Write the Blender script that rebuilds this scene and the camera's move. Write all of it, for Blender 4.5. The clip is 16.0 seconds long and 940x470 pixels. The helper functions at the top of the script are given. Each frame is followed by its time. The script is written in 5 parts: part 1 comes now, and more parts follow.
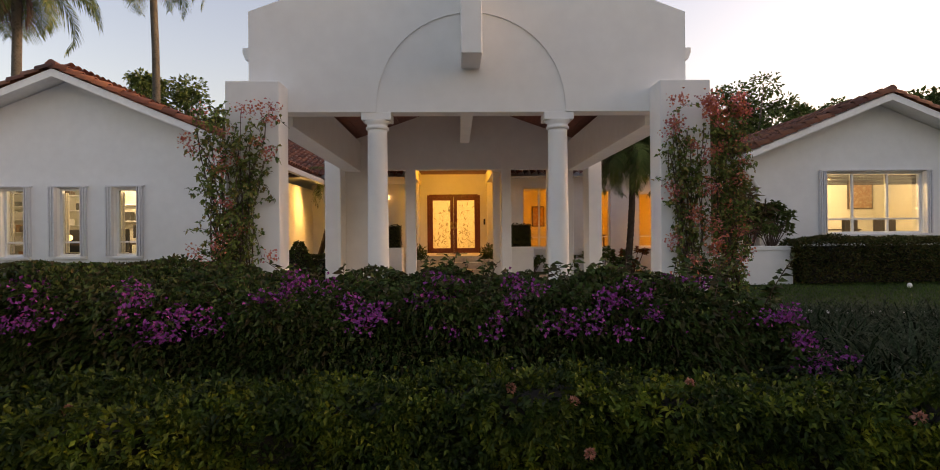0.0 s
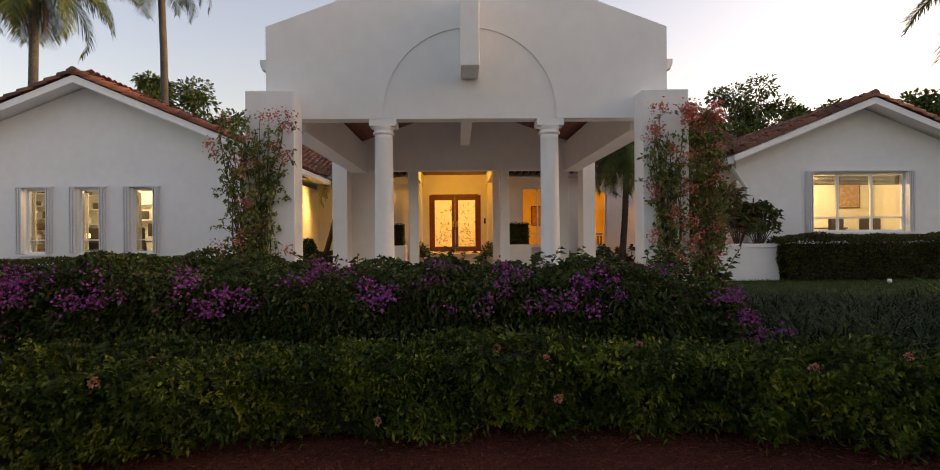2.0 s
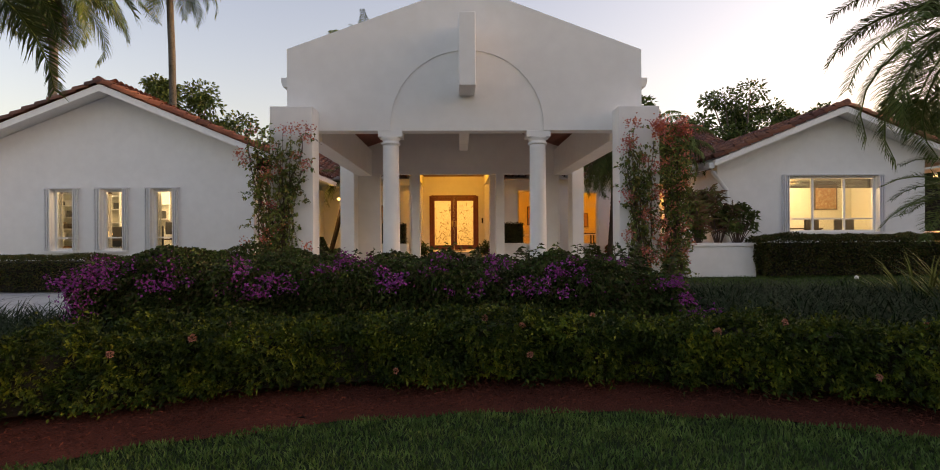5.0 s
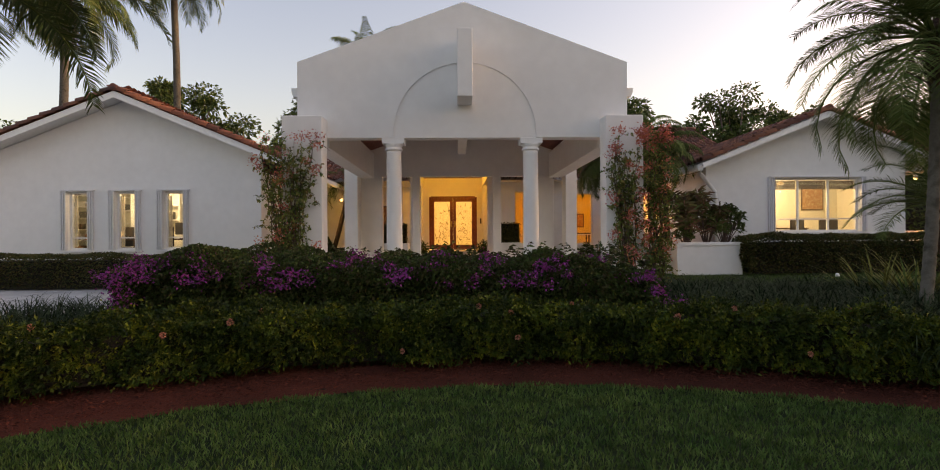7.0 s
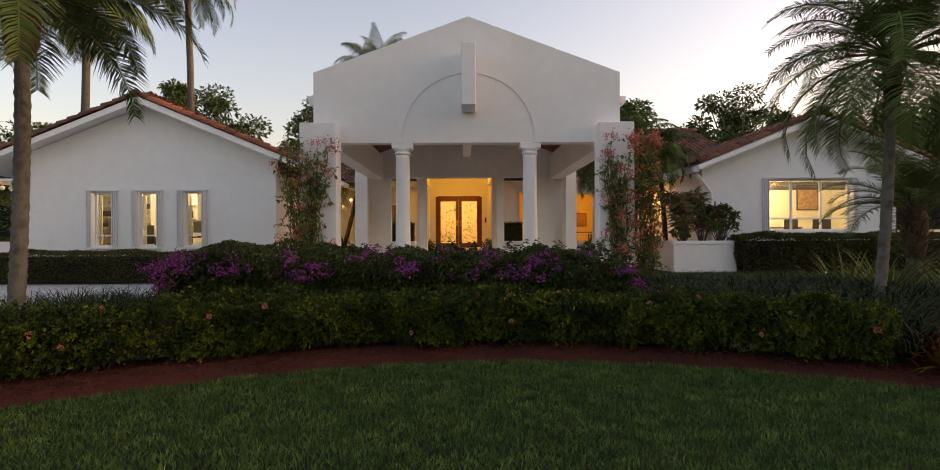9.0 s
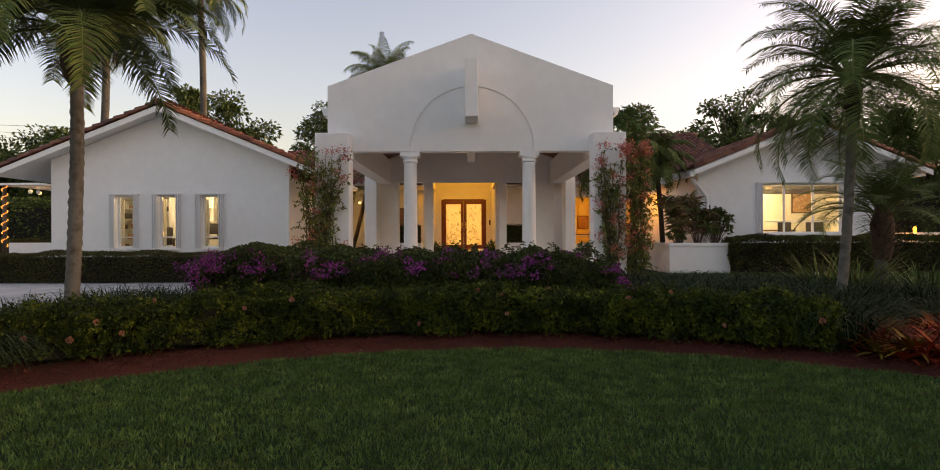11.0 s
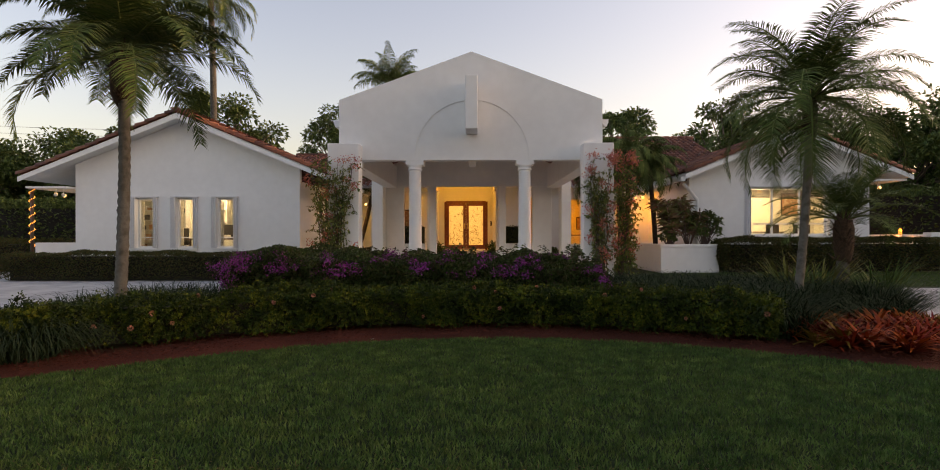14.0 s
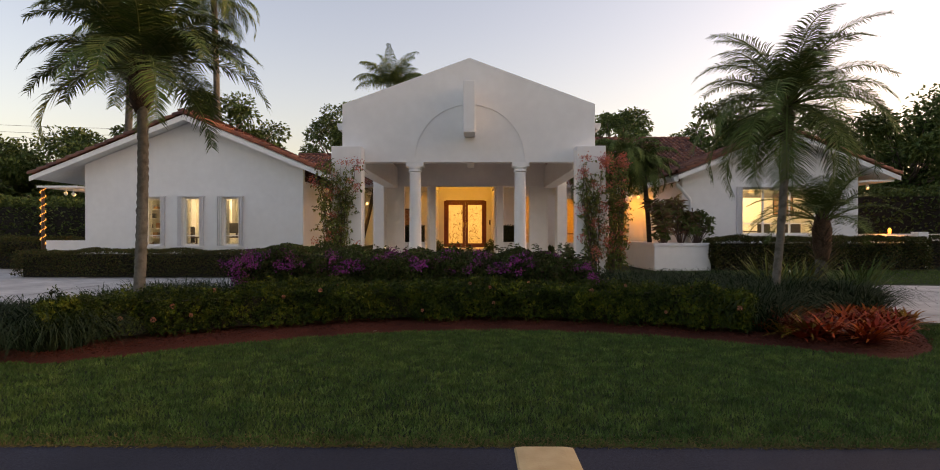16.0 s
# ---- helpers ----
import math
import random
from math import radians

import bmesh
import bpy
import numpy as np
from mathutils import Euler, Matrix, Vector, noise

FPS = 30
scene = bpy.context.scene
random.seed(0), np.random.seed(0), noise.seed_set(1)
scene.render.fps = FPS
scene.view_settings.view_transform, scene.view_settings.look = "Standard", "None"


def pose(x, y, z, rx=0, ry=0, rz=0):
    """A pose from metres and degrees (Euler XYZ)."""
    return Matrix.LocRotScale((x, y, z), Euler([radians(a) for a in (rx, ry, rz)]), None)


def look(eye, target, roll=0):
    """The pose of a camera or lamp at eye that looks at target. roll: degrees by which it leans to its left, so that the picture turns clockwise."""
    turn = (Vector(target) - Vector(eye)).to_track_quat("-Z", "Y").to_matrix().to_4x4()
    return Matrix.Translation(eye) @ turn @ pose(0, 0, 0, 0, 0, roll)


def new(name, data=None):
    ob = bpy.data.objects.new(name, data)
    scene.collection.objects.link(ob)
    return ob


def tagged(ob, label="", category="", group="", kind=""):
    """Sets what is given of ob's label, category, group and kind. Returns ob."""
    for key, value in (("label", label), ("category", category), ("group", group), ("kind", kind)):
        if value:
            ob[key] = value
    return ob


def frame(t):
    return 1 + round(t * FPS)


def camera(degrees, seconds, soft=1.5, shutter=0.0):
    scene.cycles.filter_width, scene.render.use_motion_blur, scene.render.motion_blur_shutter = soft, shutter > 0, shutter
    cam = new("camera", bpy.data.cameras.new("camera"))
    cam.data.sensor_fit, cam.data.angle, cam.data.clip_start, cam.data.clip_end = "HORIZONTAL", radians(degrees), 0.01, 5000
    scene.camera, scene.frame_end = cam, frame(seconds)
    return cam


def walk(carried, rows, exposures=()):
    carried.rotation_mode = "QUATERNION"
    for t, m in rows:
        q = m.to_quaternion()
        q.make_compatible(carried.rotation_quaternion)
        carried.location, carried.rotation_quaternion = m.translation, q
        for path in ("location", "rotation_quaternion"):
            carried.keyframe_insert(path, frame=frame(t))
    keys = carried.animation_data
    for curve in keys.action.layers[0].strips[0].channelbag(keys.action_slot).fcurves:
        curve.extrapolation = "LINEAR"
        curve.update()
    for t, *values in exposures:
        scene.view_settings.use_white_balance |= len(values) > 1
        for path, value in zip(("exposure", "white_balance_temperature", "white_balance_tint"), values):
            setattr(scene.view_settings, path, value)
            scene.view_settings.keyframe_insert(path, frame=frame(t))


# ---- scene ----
cam = camera(78.0, 16.0, soft=0.95)
PATH = [
    (0, (0.081, 0.056, 1.178), (0.126, 2.055, 1.179), -0.5),
    (0.5, (0.081, -0.086, 1.162), (0.127, 1.914, 1.163), -0.5),
    (1, (0.086, -0.24, 1.152), (0.129, 1.759, 1.152), -0.5),
    (1.5, (0.092, -0.395, 1.147), (0.133, 1.605, 1.147), -0.5),
    (2, (0.109, -0.562, 1.133), (0.147, 1.438, 1.134), -0.5),
    (2.5, (0.122, -0.728, 1.136), (0.159, 1.271, 1.137), -0.5),
    (3, (0.125, -0.885, 1.132), (0.162, 1.115, 1.132), -0.5),
    (3.5, (0.115, -1.053, 1.126), (0.151, 0.947, 1.126), -0.5),
    (4, (0.111, -1.221, 1.125), (0.148, 0.779, 1.124), -0.4),
    (6.5, (0.132, -2.037, 1.112), (0.177, -0.037, 1.111), -0.4),
    (7, (0.131, -2.192, 1.116), (0.175, -0.193, 1.115), -0.4),
    (7.5, (0.144, -2.355, 1.106), (0.186, -0.355, 1.105), -0.3),
    (8, (0.154, -2.53, 1.103), (0.192, -0.53, 1.101), -0.3),
    (8.5, (0.162, -2.705, 1.104), (0.193, -0.706, 1.101), -0.3),
    (9, (0.175, -2.891, 1.1), (0.196, -0.891, 1.096), -0.3),
    (11.5, (0.229, -3.767, 1.128), (0.227, -1.767, 1.13), -0.2),
    (12, (0.237, -3.915, 1.149), (0.232, -1.915, 1.148), -0.2),
    (12.5, (0.254, -4.063, 1.159), (0.246, -2.063, 1.159), -0.2),
    (13, (0.273, -4.217, 1.176), (0.264, -2.217, 1.174), -0.1),
    (13.5, (0.287, -4.362, 1.171), (0.276, -2.363, 1.169), -0.1),
    (14, (0.293, -4.498, 1.18), (0.281, -2.498, 1.178), -0.1),
    (14.5, (0.297, -4.634, 1.178), (0.284, -2.634, 1.179), -0.1),
    (15, (0.307, -4.752, 1.198), (0.294, -2.752, 1.195), 0.0),
    (15.5, (0.321, -4.862, 1.201), (0.309, -2.862, 1.196), -0.0),
    (16, (0.348, -4.993, 1.195), (0.335, -2.993, 1.187), -0.0),
]
walk(cam, [(t, look(eye, target, roll)) for t, eye, target, roll in PATH], [(0, 1.58, 8700, 33), (16, 1.58, 8700, 33)])

# ---- world and light ----
world = bpy.data.worlds.new("dusk_sky")
scene.world = world
world.use_nodes = True
wn, wl = world.node_tree.nodes, world.node_tree.links
sky = wn.new("ShaderNodeTexSky")
sky.sky_type = "NISHITA"
sky.sun_disc = False
sky.sun_elevation = radians(8.0)
sky.sun_rotation = radians(80)
sky.air_density, sky.dust_density, sky.ozone_density = 1.0, 2.8, 1.4
wn["Background"].inputs["Strength"].default_value = 0.15
wl.new(sky.outputs["Color"], wn["Background"].inputs["Color"])
sun = new("sun", bpy.data.lights.new("sun", "SUN"))
sun.data.energy, sun.data.angle, sun.data.color = 0.1, radians(12), (1.0, 0.95, 0.9)
sun.matrix_world = look((30 * math.sin(radians(80)), 30 * math.cos(radians(80)), 30 * math.tan(radians(8))), (0, 0, 0))


# ---- materials ----
def mat(name, stops, scale=8.0, rough=0.7, bump=0.2, bump_scale=60.0, metal=0.0, per="noise", dist=0.01, spec=0.5, mottle=0.12, wide_scale=1.3, shift=None, low=(0.8, 0.85, 0.9)):
    """stops: two or more colours; per: noise, island or object picks among them; a second, wide noise varies the value."""
    m = bpy.data.materials.new(name)
    m.use_nodes = True
    n, l = m.node_tree.nodes, m.node_tree.links
    b = n["Principled BSDF"]
    b.inputs["Roughness"].default_value, b.inputs["Metallic"].default_value = rough, metal
    b.inputs["Specular IOR Level"].default_value = spec
    co = n.new("ShaderNodeTexCoord")
    ramp = n.new("ShaderNodeValToRGB")
    e = ramp.color_ramp.elements
    while len(e) < len(stops):
        e.new(0.5)
    lo, hi = (0.3, 0.7) if per == "noise" else (0.0, 1.0)
    for k, c in enumerate(stops):
        e[k].position = lo + (hi - lo) * k / (len(stops) - 1)
        e[k].color = (*c, 1)
    if per == "noise":
        src = n.new("ShaderNodeTexNoise")
        src.inputs["Scale"].default_value, src.inputs["Detail"].default_value = scale, 6
        l.new(co.outputs["Object"], src.inputs["Vector"])
        l.new(src.outputs["Fac"], ramp.inputs["Fac"])
    elif per == "island":
        src = n.new("ShaderNodeNewGeometry")
        l.new(src.outputs["Random Per Island"], ramp.inputs["Fac"])
    else:
        src = n.new("ShaderNodeObjectInfo")
        l.new(src.outputs["Random"], ramp.inputs["Fac"])
    wide = n.new("ShaderNodeTexNoise")
    wide.inputs["Scale"].default_value, wide.inputs["Detail"].default_value = wide_scale, 4
    geo = n.new("ShaderNodeNewGeometry")
    l.new(geo.outputs["Position"], wide.inputs["Vector"])
    rng_ = n.new("ShaderNodeMapRange")
    rng_.inputs["From Min"].default_value, rng_.inputs["From Max"].default_value = 0.3, 0.7
    rng_.inputs["To Min"].default_value, rng_.inputs["To Max"].default_value = 1 - mottle, 1 + mottle
    l.new(wide.outputs["Fac"], rng_.inputs["Value"])
    mul = n.new("ShaderNodeVectorMath")
    mul.operation = "SCALE"
    l.new(ramp.outputs["Color"], mul.inputs[0])
    l.new(rng_.outputs["Result"], mul.inputs["Scale"])
    if shift:
        slow, tint, mul2 = n.new("ShaderNodeTexNoise"), n.new("ShaderNodeMix"), n.new("ShaderNodeVectorMath")
        slow.inputs["Scale"].default_value, slow.inputs["Detail"].default_value = wide_scale * 0.4, 2
        l.new(geo.outputs["Position"], slow.inputs["Vector"])
        span = n.new("ShaderNodeMapRange")
        span.inputs["From Min"].default_value, span.inputs["From Max"].default_value = 0.4, 0.65
        l.new(slow.outputs["Fac"], span.inputs["Value"])
        tint.data_type, mul2.operation = "RGBA", "MULTIPLY"
        l.new(span.outputs["Result"], tint.inputs["Factor"])
        tint.inputs[6].default_value, tint.inputs[7].default_value = (*low, 1), (*shift, 1)
        l.new(mul.outputs["Vector"], mul2.inputs[0]), l.new(tint.outputs[2], mul2.inputs[1])
        mul = mul2
    l.new(mul.outputs["Vector"], b.inputs["Base Color"])
    if bump:
        fine = n.new("ShaderNodeTexNoise")
        fine.inputs["Scale"].default_value, fine.inputs["Detail"].default_value = bump_scale, 5
        l.new(geo.outputs["Position"], fine.inputs["Vector"])
        bp = n.new("ShaderNodeBump")
        bp.inputs["Strength"].default_value, bp.inputs["Distance"].default_value = bump, dist
        l.new(fine.outputs["Fac"], bp.inputs["Height"])
        l.new(bp.outputs["Normal"], b.inputs["Normal"])
    return m


def glow(name, colour, strength):
    m = bpy.data.materials.new(name)
    m.use_nodes = True
    b = m.node_tree.nodes["Principled BSDF"]
    b.inputs["Base Color"].default_value = (*colour, 1)
    b.inputs["Emission Color"].default_value = (*colour, 1)
    b.inputs["Emission Strength"].default_value = strength
    return m


def glass(name):
    m = bpy.data.materials.new(name)
    m.use_nodes = True
    n, l = m.node_tree.nodes, m.node_tree.links
    tr, gl, mx, fr = (n.new("ShaderNode" + k) for k in ("BsdfTransparent", "BsdfGlossy", "MixShader", "Fresnel"))
    gl.inputs["Roughness"].default_value = 0.03
    fr.inputs["IOR"].default_value = 1.5
    l.new(fr.outputs[0], mx.inputs[0]), l.new(tr.outputs[0], mx.inputs[1]), l.new(gl.outputs[0], mx.inputs[2])
    l.new(mx.outputs[0], n["Material Output"].inputs["Surface"])
    return m


STUCCO = mat("white_stucco", [(0.785, 0.785, 0.775), (0.825, 0.825, 0.815)], 5, 0.85, 0.15, 140, mottle=0.02)
TRIM = mat("white_trim_paint", [(0.78, 0.78, 0.77), (0.84, 0.84, 0.83)], 12, 0.5, 0.05, 80, mottle=0.04)
ALU = mat("pale_grey_aluminium", [(0.62, 0.62, 0.64), (0.7, 0.7, 0.71)], 20, 0.45, 0.03, 90, mottle=0.04)
TILE = mat("terracotta_roof_tile", [(0.07, 0.026, 0.02), (0.15, 0.05, 0.034), (0.22, 0.085, 0.052), (0.11, 0.04, 0.034)], per="island", rough=0.8, bump=0.3, bump_scale=50, mottle=0.35)
TILE_PIECE = mat("terracotta_tile_piece", [(0.0816, 0.0272, 0.017), (0.1768, 0.0578, 0.0306), (0.2448, 0.0884, 0.0442), (0.1156, 0.0374, 0.0272)], per="object", rough=0.8, bump=0.3, bump_scale=50, mottle=0.35)
WOOD = mat("red_brown_wood", [(0.12, 0.03, 0.018), (0.2, 0.055, 0.03)], 14, 0.4, 0.1, 40, mottle=0.15)
PLANKS = mat("stained_ceiling_wood", [(0.13, 0.03, 0.017), (0.22, 0.058, 0.03)], 18, 0.5, 0.2, 30, mottle=0.2)
GLASS = glass("window_glass")
PLASTER = mat("cream_room_plaster", [(0.72, 0.66, 0.5), (0.78, 0.72, 0.56)], 4, 0.8, 0.05, 60, mottle=0.05)
STONE = mat("travertine_stone", [(0.525, 0.45, 0.35), (0.7, 0.6125, 0.4875), (0.6, 0.5125, 0.3875)], 9, 0.7, 0.2, 50, mottle=0.15)
ROOMWHITE = mat("pale_room_paint", [(0.7, 0.69, 0.6), (0.76, 0.75, 0.66)], 4, 0.8, 0.05, 60, mottle=0.05)
CONCRETE = mat("pale_driveway_concrete", [(0.34, 0.33, 0.32), (0.46, 0.45, 0.43), (0.4, 0.39, 0.37)], 3, 0.85, 0.3, 70, mottle=0.22)
ASPHALT = mat("dark_asphalt", [(0.0144, 0.0162, 0.02592), (0.0288, 0.0324, 0.04896)], 60, 0.85, 0.6, 180, mottle=0.2, spec=0.2)
SOIL = mat("lawn_soil", [(0.0099, 0.021, 0.0054), (0.0198, 0.0357, 0.0108)], 20, 0.95, 0.5, 40, mottle=0.3, spec=0.2)
MULCH = mat("red_brown_mulch", [(0.048, 0.0128, 0.008), (0.112, 0.0288, 0.0176), (0.072, 0.0176, 0.0112)], 45, 0.95, 0.9, 70, dist=0.03, mottle=0.3, spec=0.2)
CHIP = mat("mulch_chip", [(0.04, 0.0104, 0.0072), (0.136, 0.036, 0.0224), (0.08, 0.0208, 0.0128)], per="island", rough=0.95, bump=0, mottle=0.3, spec=0.2)
LAWN = mat("lawn_grass", [(0.03313, 0.07651, 0.01663), (0.0629, 0.1285, 0.02962), (0.09911, 0.1529, 0.04806), (0.04808, 0.09939, 0.02403)], per="island", rough=0.6, bump=0, mottle=0.4, spec=0.06, wide_scale=7, shift=(1.25, 1.1, 1.1))
STRAW = mat("dry_grass", [(0.1075, 0.096, 0.04284), (0.1792, 0.144, 0.06664)], per="island", rough=0.8, bump=0, mottle=0.2, spec=0.15)
# wide noise and low tint paint the shade between clumps; shift is yellow growth
IXORA = mat("ixora_leaf", [(0.008554, 0.02111, 0.0045), (0.02404, 0.04788, 0.00747), (0.04808, 0.07404, 0.01035), (0.08009, 0.09864, 0.01485), (0.01335, 0.03172, 0.00594), (0.02669, 0.04933, 0.00891)], per="island", rough=0.55, bump=0, mottle=0.5, spec=0.15, wide_scale=11, shift=(1.95, 1.6, 1.0), low=(0.6, 0.68, 0.7))
BOUG = mat("bougainvillea_leaf", [(0.0175, 0.039, 0.0108), (0.04, 0.0728, 0.0168), (0.06875, 0.1014, 0.0264), (0.0625, 0.0455, 0.0216), (0.025, 0.052, 0.0144)], per="island", rough=0.5, bump=0, mottle=0.3, spec=0.15, wide_scale=6)
PURPLE = mat("purple_bract", [(0.1822, 0.02656, 0.1518), (0.2884, 0.05692, 0.2505), (0.2201, 0.03415, 0.1822)], per="island", rough=0.7, bump=0, mottle=0.15, spec=0.2)
PINK = mat("coral_pink_bract", [(0.575, 0.1365, 0.07), (0.598, 0.21, 0.09), (0.575, 0.1785, 0.2), (0.483, 0.126, 0.1)], per="island", rough=0.7, bump=0, mottle=0.15)
SALMON = mat("salmon_petal", [(0.375, 0.1275, 0.09), (0.45, 0.195, 0.135)], per="island", rough=0.7, bump=0, mottle=0.1)
HEDGE = mat("clipped_hedge_leaf", [(0.02, 0.035, 0.01), (0.05, 0.07, 0.018), (0.09, 0.085, 0.025), (0.085, 0.05, 0.02)], per="island", rough=0.5, bump=0, mottle=0.3, spec=0.15)
CLIMB = mat("climber_leaf", [(0.05247, 0.09424, 0.02515), (0.1153, 0.1677, 0.04192), (0.1782, 0.2096, 0.06288), (0.2515, 0.1782, 0.06288)], per="island", rough=0.7, bump=0, mottle=0.3, spec=0.08)
# for cracks, and for hedge cores coloured as the shade among inner twigs
NEARBLACK = mat("near_black_brown", [(0.008, 0.006, 0.005), (0.02, 0.014, 0.01)], 20, 0.9, 0.4, 40)
STEM = mat("vine_stem", [(0.06, 0.035, 0.028), (0.12, 0.075, 0.055)], 30, 0.85, 0.3, 60)
BLADE = mat("strap_grass_blade", [(0.01081, 0.02531, 0.009675), (0.02352, 0.04053, 0.01744), (0.03612, 0.05428, 0.02902), (0.01628, 0.03066, 0.01159)], per="island", rough=0.75, bump=0, mottle=0.25, spec=0.06)
FROND = mat("palm_leaflet", [(0.0456, 0.0837, 0.0213), (0.0837, 0.1291, 0.03345), (0.1291, 0.152, 0.05325), (0.06075, 0.1064, 0.0273)], per="island", rough=0.65, bump=0, mottle=0.3, spec=0.08)
DEADFROND = mat("dry_palm_fibre", [(0.045, 0.026, 0.015), (0.1, 0.06, 0.035)], per="island", rough=0.9, bump=0, mottle=0.3)
PALMTRUNK = mat("grey_palm_trunk", [(0.0765, 0.0688, 0.0574), (0.1148, 0.1071, 0.0918), (0.0574, 0.0516, 0.0421)], 9, 0.9, 0.5, 30, dist=0.02, mottle=0.2, spec=0.2)
FIBRE = mat("palm_crown_fibre", [(0.04, 0.022, 0.013), (0.09, 0.05, 0.03)], 25, 0.95, 0.8, 50, dist=0.03)
BARKDARK = mat("dark_garden_palm_trunk", [(0.03, 0.022, 0.016), (0.07, 0.05, 0.036)], 12, 0.9, 0.7, 30, dist=0.03, mottle=0.3, spec=0.2)
BARK = mat("tree_bark", [(0.08, 0.06, 0.045), (0.15, 0.12, 0.095)], 15, 0.9, 0.6, 30, dist=0.02)
TREE = mat("broad_tree_leaf", [(0.0336, 0.0624, 0.01728), (0.0672, 0.1092, 0.0288), (0.1008, 0.1326, 0.036)], per="island", rough=0.55, bump=0, mottle=0.3, spec=0.15)
CROTON = mat("bromeliad_leaf", [(0.12, 0.015, 0.016), (0.26, 0.045, 0.016), (0.3, 0.1, 0.022), (0.08, 0.075, 0.018), (0.13, 0.014, 0.025)], per="island", rough=0.65, bump=0, mottle=0.3, spec=0.08)
CROTON_DARK = mat("bronze_dracaena_leaf", [(0.1064, 0.0638, 0.0426), (0.1702, 0.1277, 0.0532), (0.1277, 0.1702, 0.0532), (0.2554, 0.1064, 0.0851)], per="island", rough=0.45, bump=0, mottle=0.3, spec=0.15)
YELLOWGREEN = mat("yellow_green_strap_leaf", [(0.048, 0.088, 0.0224), (0.096, 0.128, 0.032), (0.16, 0.16, 0.0448), (0.072, 0.104, 0.0288)], per="object", rough=0.6, bump=0, mottle=0.4, spec=0.1, wide_scale=9)
BROM = mat("bromeliad_rosette_leaf", [(0.13, 0.01138, 0.00756), (0.208, 0.01897, 0.0108), (0.338, 0.04744, 0.00972), (0.39, 0.09488, 0.01188), (0.156, 0.09488, 0.0108), (0.182, 0.01708, 0.0162), (0.091, 0.009487, 0.00648)], per="object", rough=0.6, bump=0, mottle=0.4, spec=0.1, wide_scale=9)
DARKWOOD = mat("dark_furniture_wood", [(0.05, 0.028, 0.016), (0.09, 0.05, 0.03)], 10, 0.5, 0.1, 40)
BLACK = mat("black_plastic", [(0.015, 0.015, 0.016), (0.03, 0.03, 0.032)], 20, 0.5, 0.05, 60)
BRASS = mat("aged_brass", [(0.4, 0.26, 0.09), (0.5, 0.34, 0.13)], 20, 0.35, 0.05, 60, metal=1.0)
PAPER = mat("framed_print", [(0.5, 0.38, 0.22), (0.35, 0.16, 0.07), (0.55, 0.42, 0.26)], 7, 0.7, 0.0)
TAN = mat("tan_painted_concrete", [(0.42, 0.29, 0.14), (0.5, 0.36, 0.19)], 8, 0.8, 0.3, 60, mottle=0.1)
ETCH = mat("etched_glass_motif", [(0.225, 0.189, 0.105), (0.45, 0.378, 0.21)], 8, 0.6, 0.0)
AMBER = glow("amber_glass", (1.0, 0.4, 0.08), 0.7)
FAIRY = glow("fairy_light", (1.0, 0.42, 0.08), 0.55)
BULB = glow("warm_bulb", (1.0, 0.66, 0.26), 1.1)


# ---- mesh helpers ----
def box(bm, x0, x1, y0, y1, z0, z1, bevel=0.0):
    v = [bm.verts.new((x, y, z)) for x in (x0, x1) for y in (y0, y1) for z in (z0, z1)]
    f = [bm.faces.new([v[i] for i in q]) for q in ((0, 1, 3, 2), (4, 6, 7, 5), (0, 4, 5, 1), (2, 3, 7, 6), (0, 2, 6, 4), (1, 5, 7, 3))]
    if bevel:
        edges = list({e for q in f for e in q.edges})
        bmesh.ops.bevel(bm, geom=edges, offset=bevel, segments=2, profile=0.5, affect="EDGES")
    return bm


def prism(bm, pts, y0, y1):
    """A polygon in the xz plane, given counter-clockwise as seen from -y, drawn from y0 to y1."""
    a = [bm.verts.new((x, y0, z)) for x, z in pts]
    b = [bm.verts.new((x, y1, z)) for x, z in pts]
    n = len(pts)
    bm.faces.new(a)
    bm.faces.new(b[::-1])
    for i in range(n):
        bm.faces.new((a[i], b[i], b[(i + 1) % n], a[(i + 1) % n]))
    return bm


def lathe(bm, rings, cx=0.0, cy=0.0, seg=24):
    """rings: (radius, height) from below upwards."""
    rows = [[bm.verts.new((cx + r * math.cos(2 * math.pi * k / seg), cy + r * math.sin(2 * math.pi * k / seg), z)) for k in range(seg)] for r, z in rings]
    for a, b in zip(rows, rows[1:]):
        for k in range(seg):
            f = bm.faces.new((a[k], a[(k + 1) % seg], b[(k + 1) % seg], b[k]))
            f.smooth = True
    bm.faces.new(rows[0][::-1])
    bm.faces.new(rows[-1])
    return bm


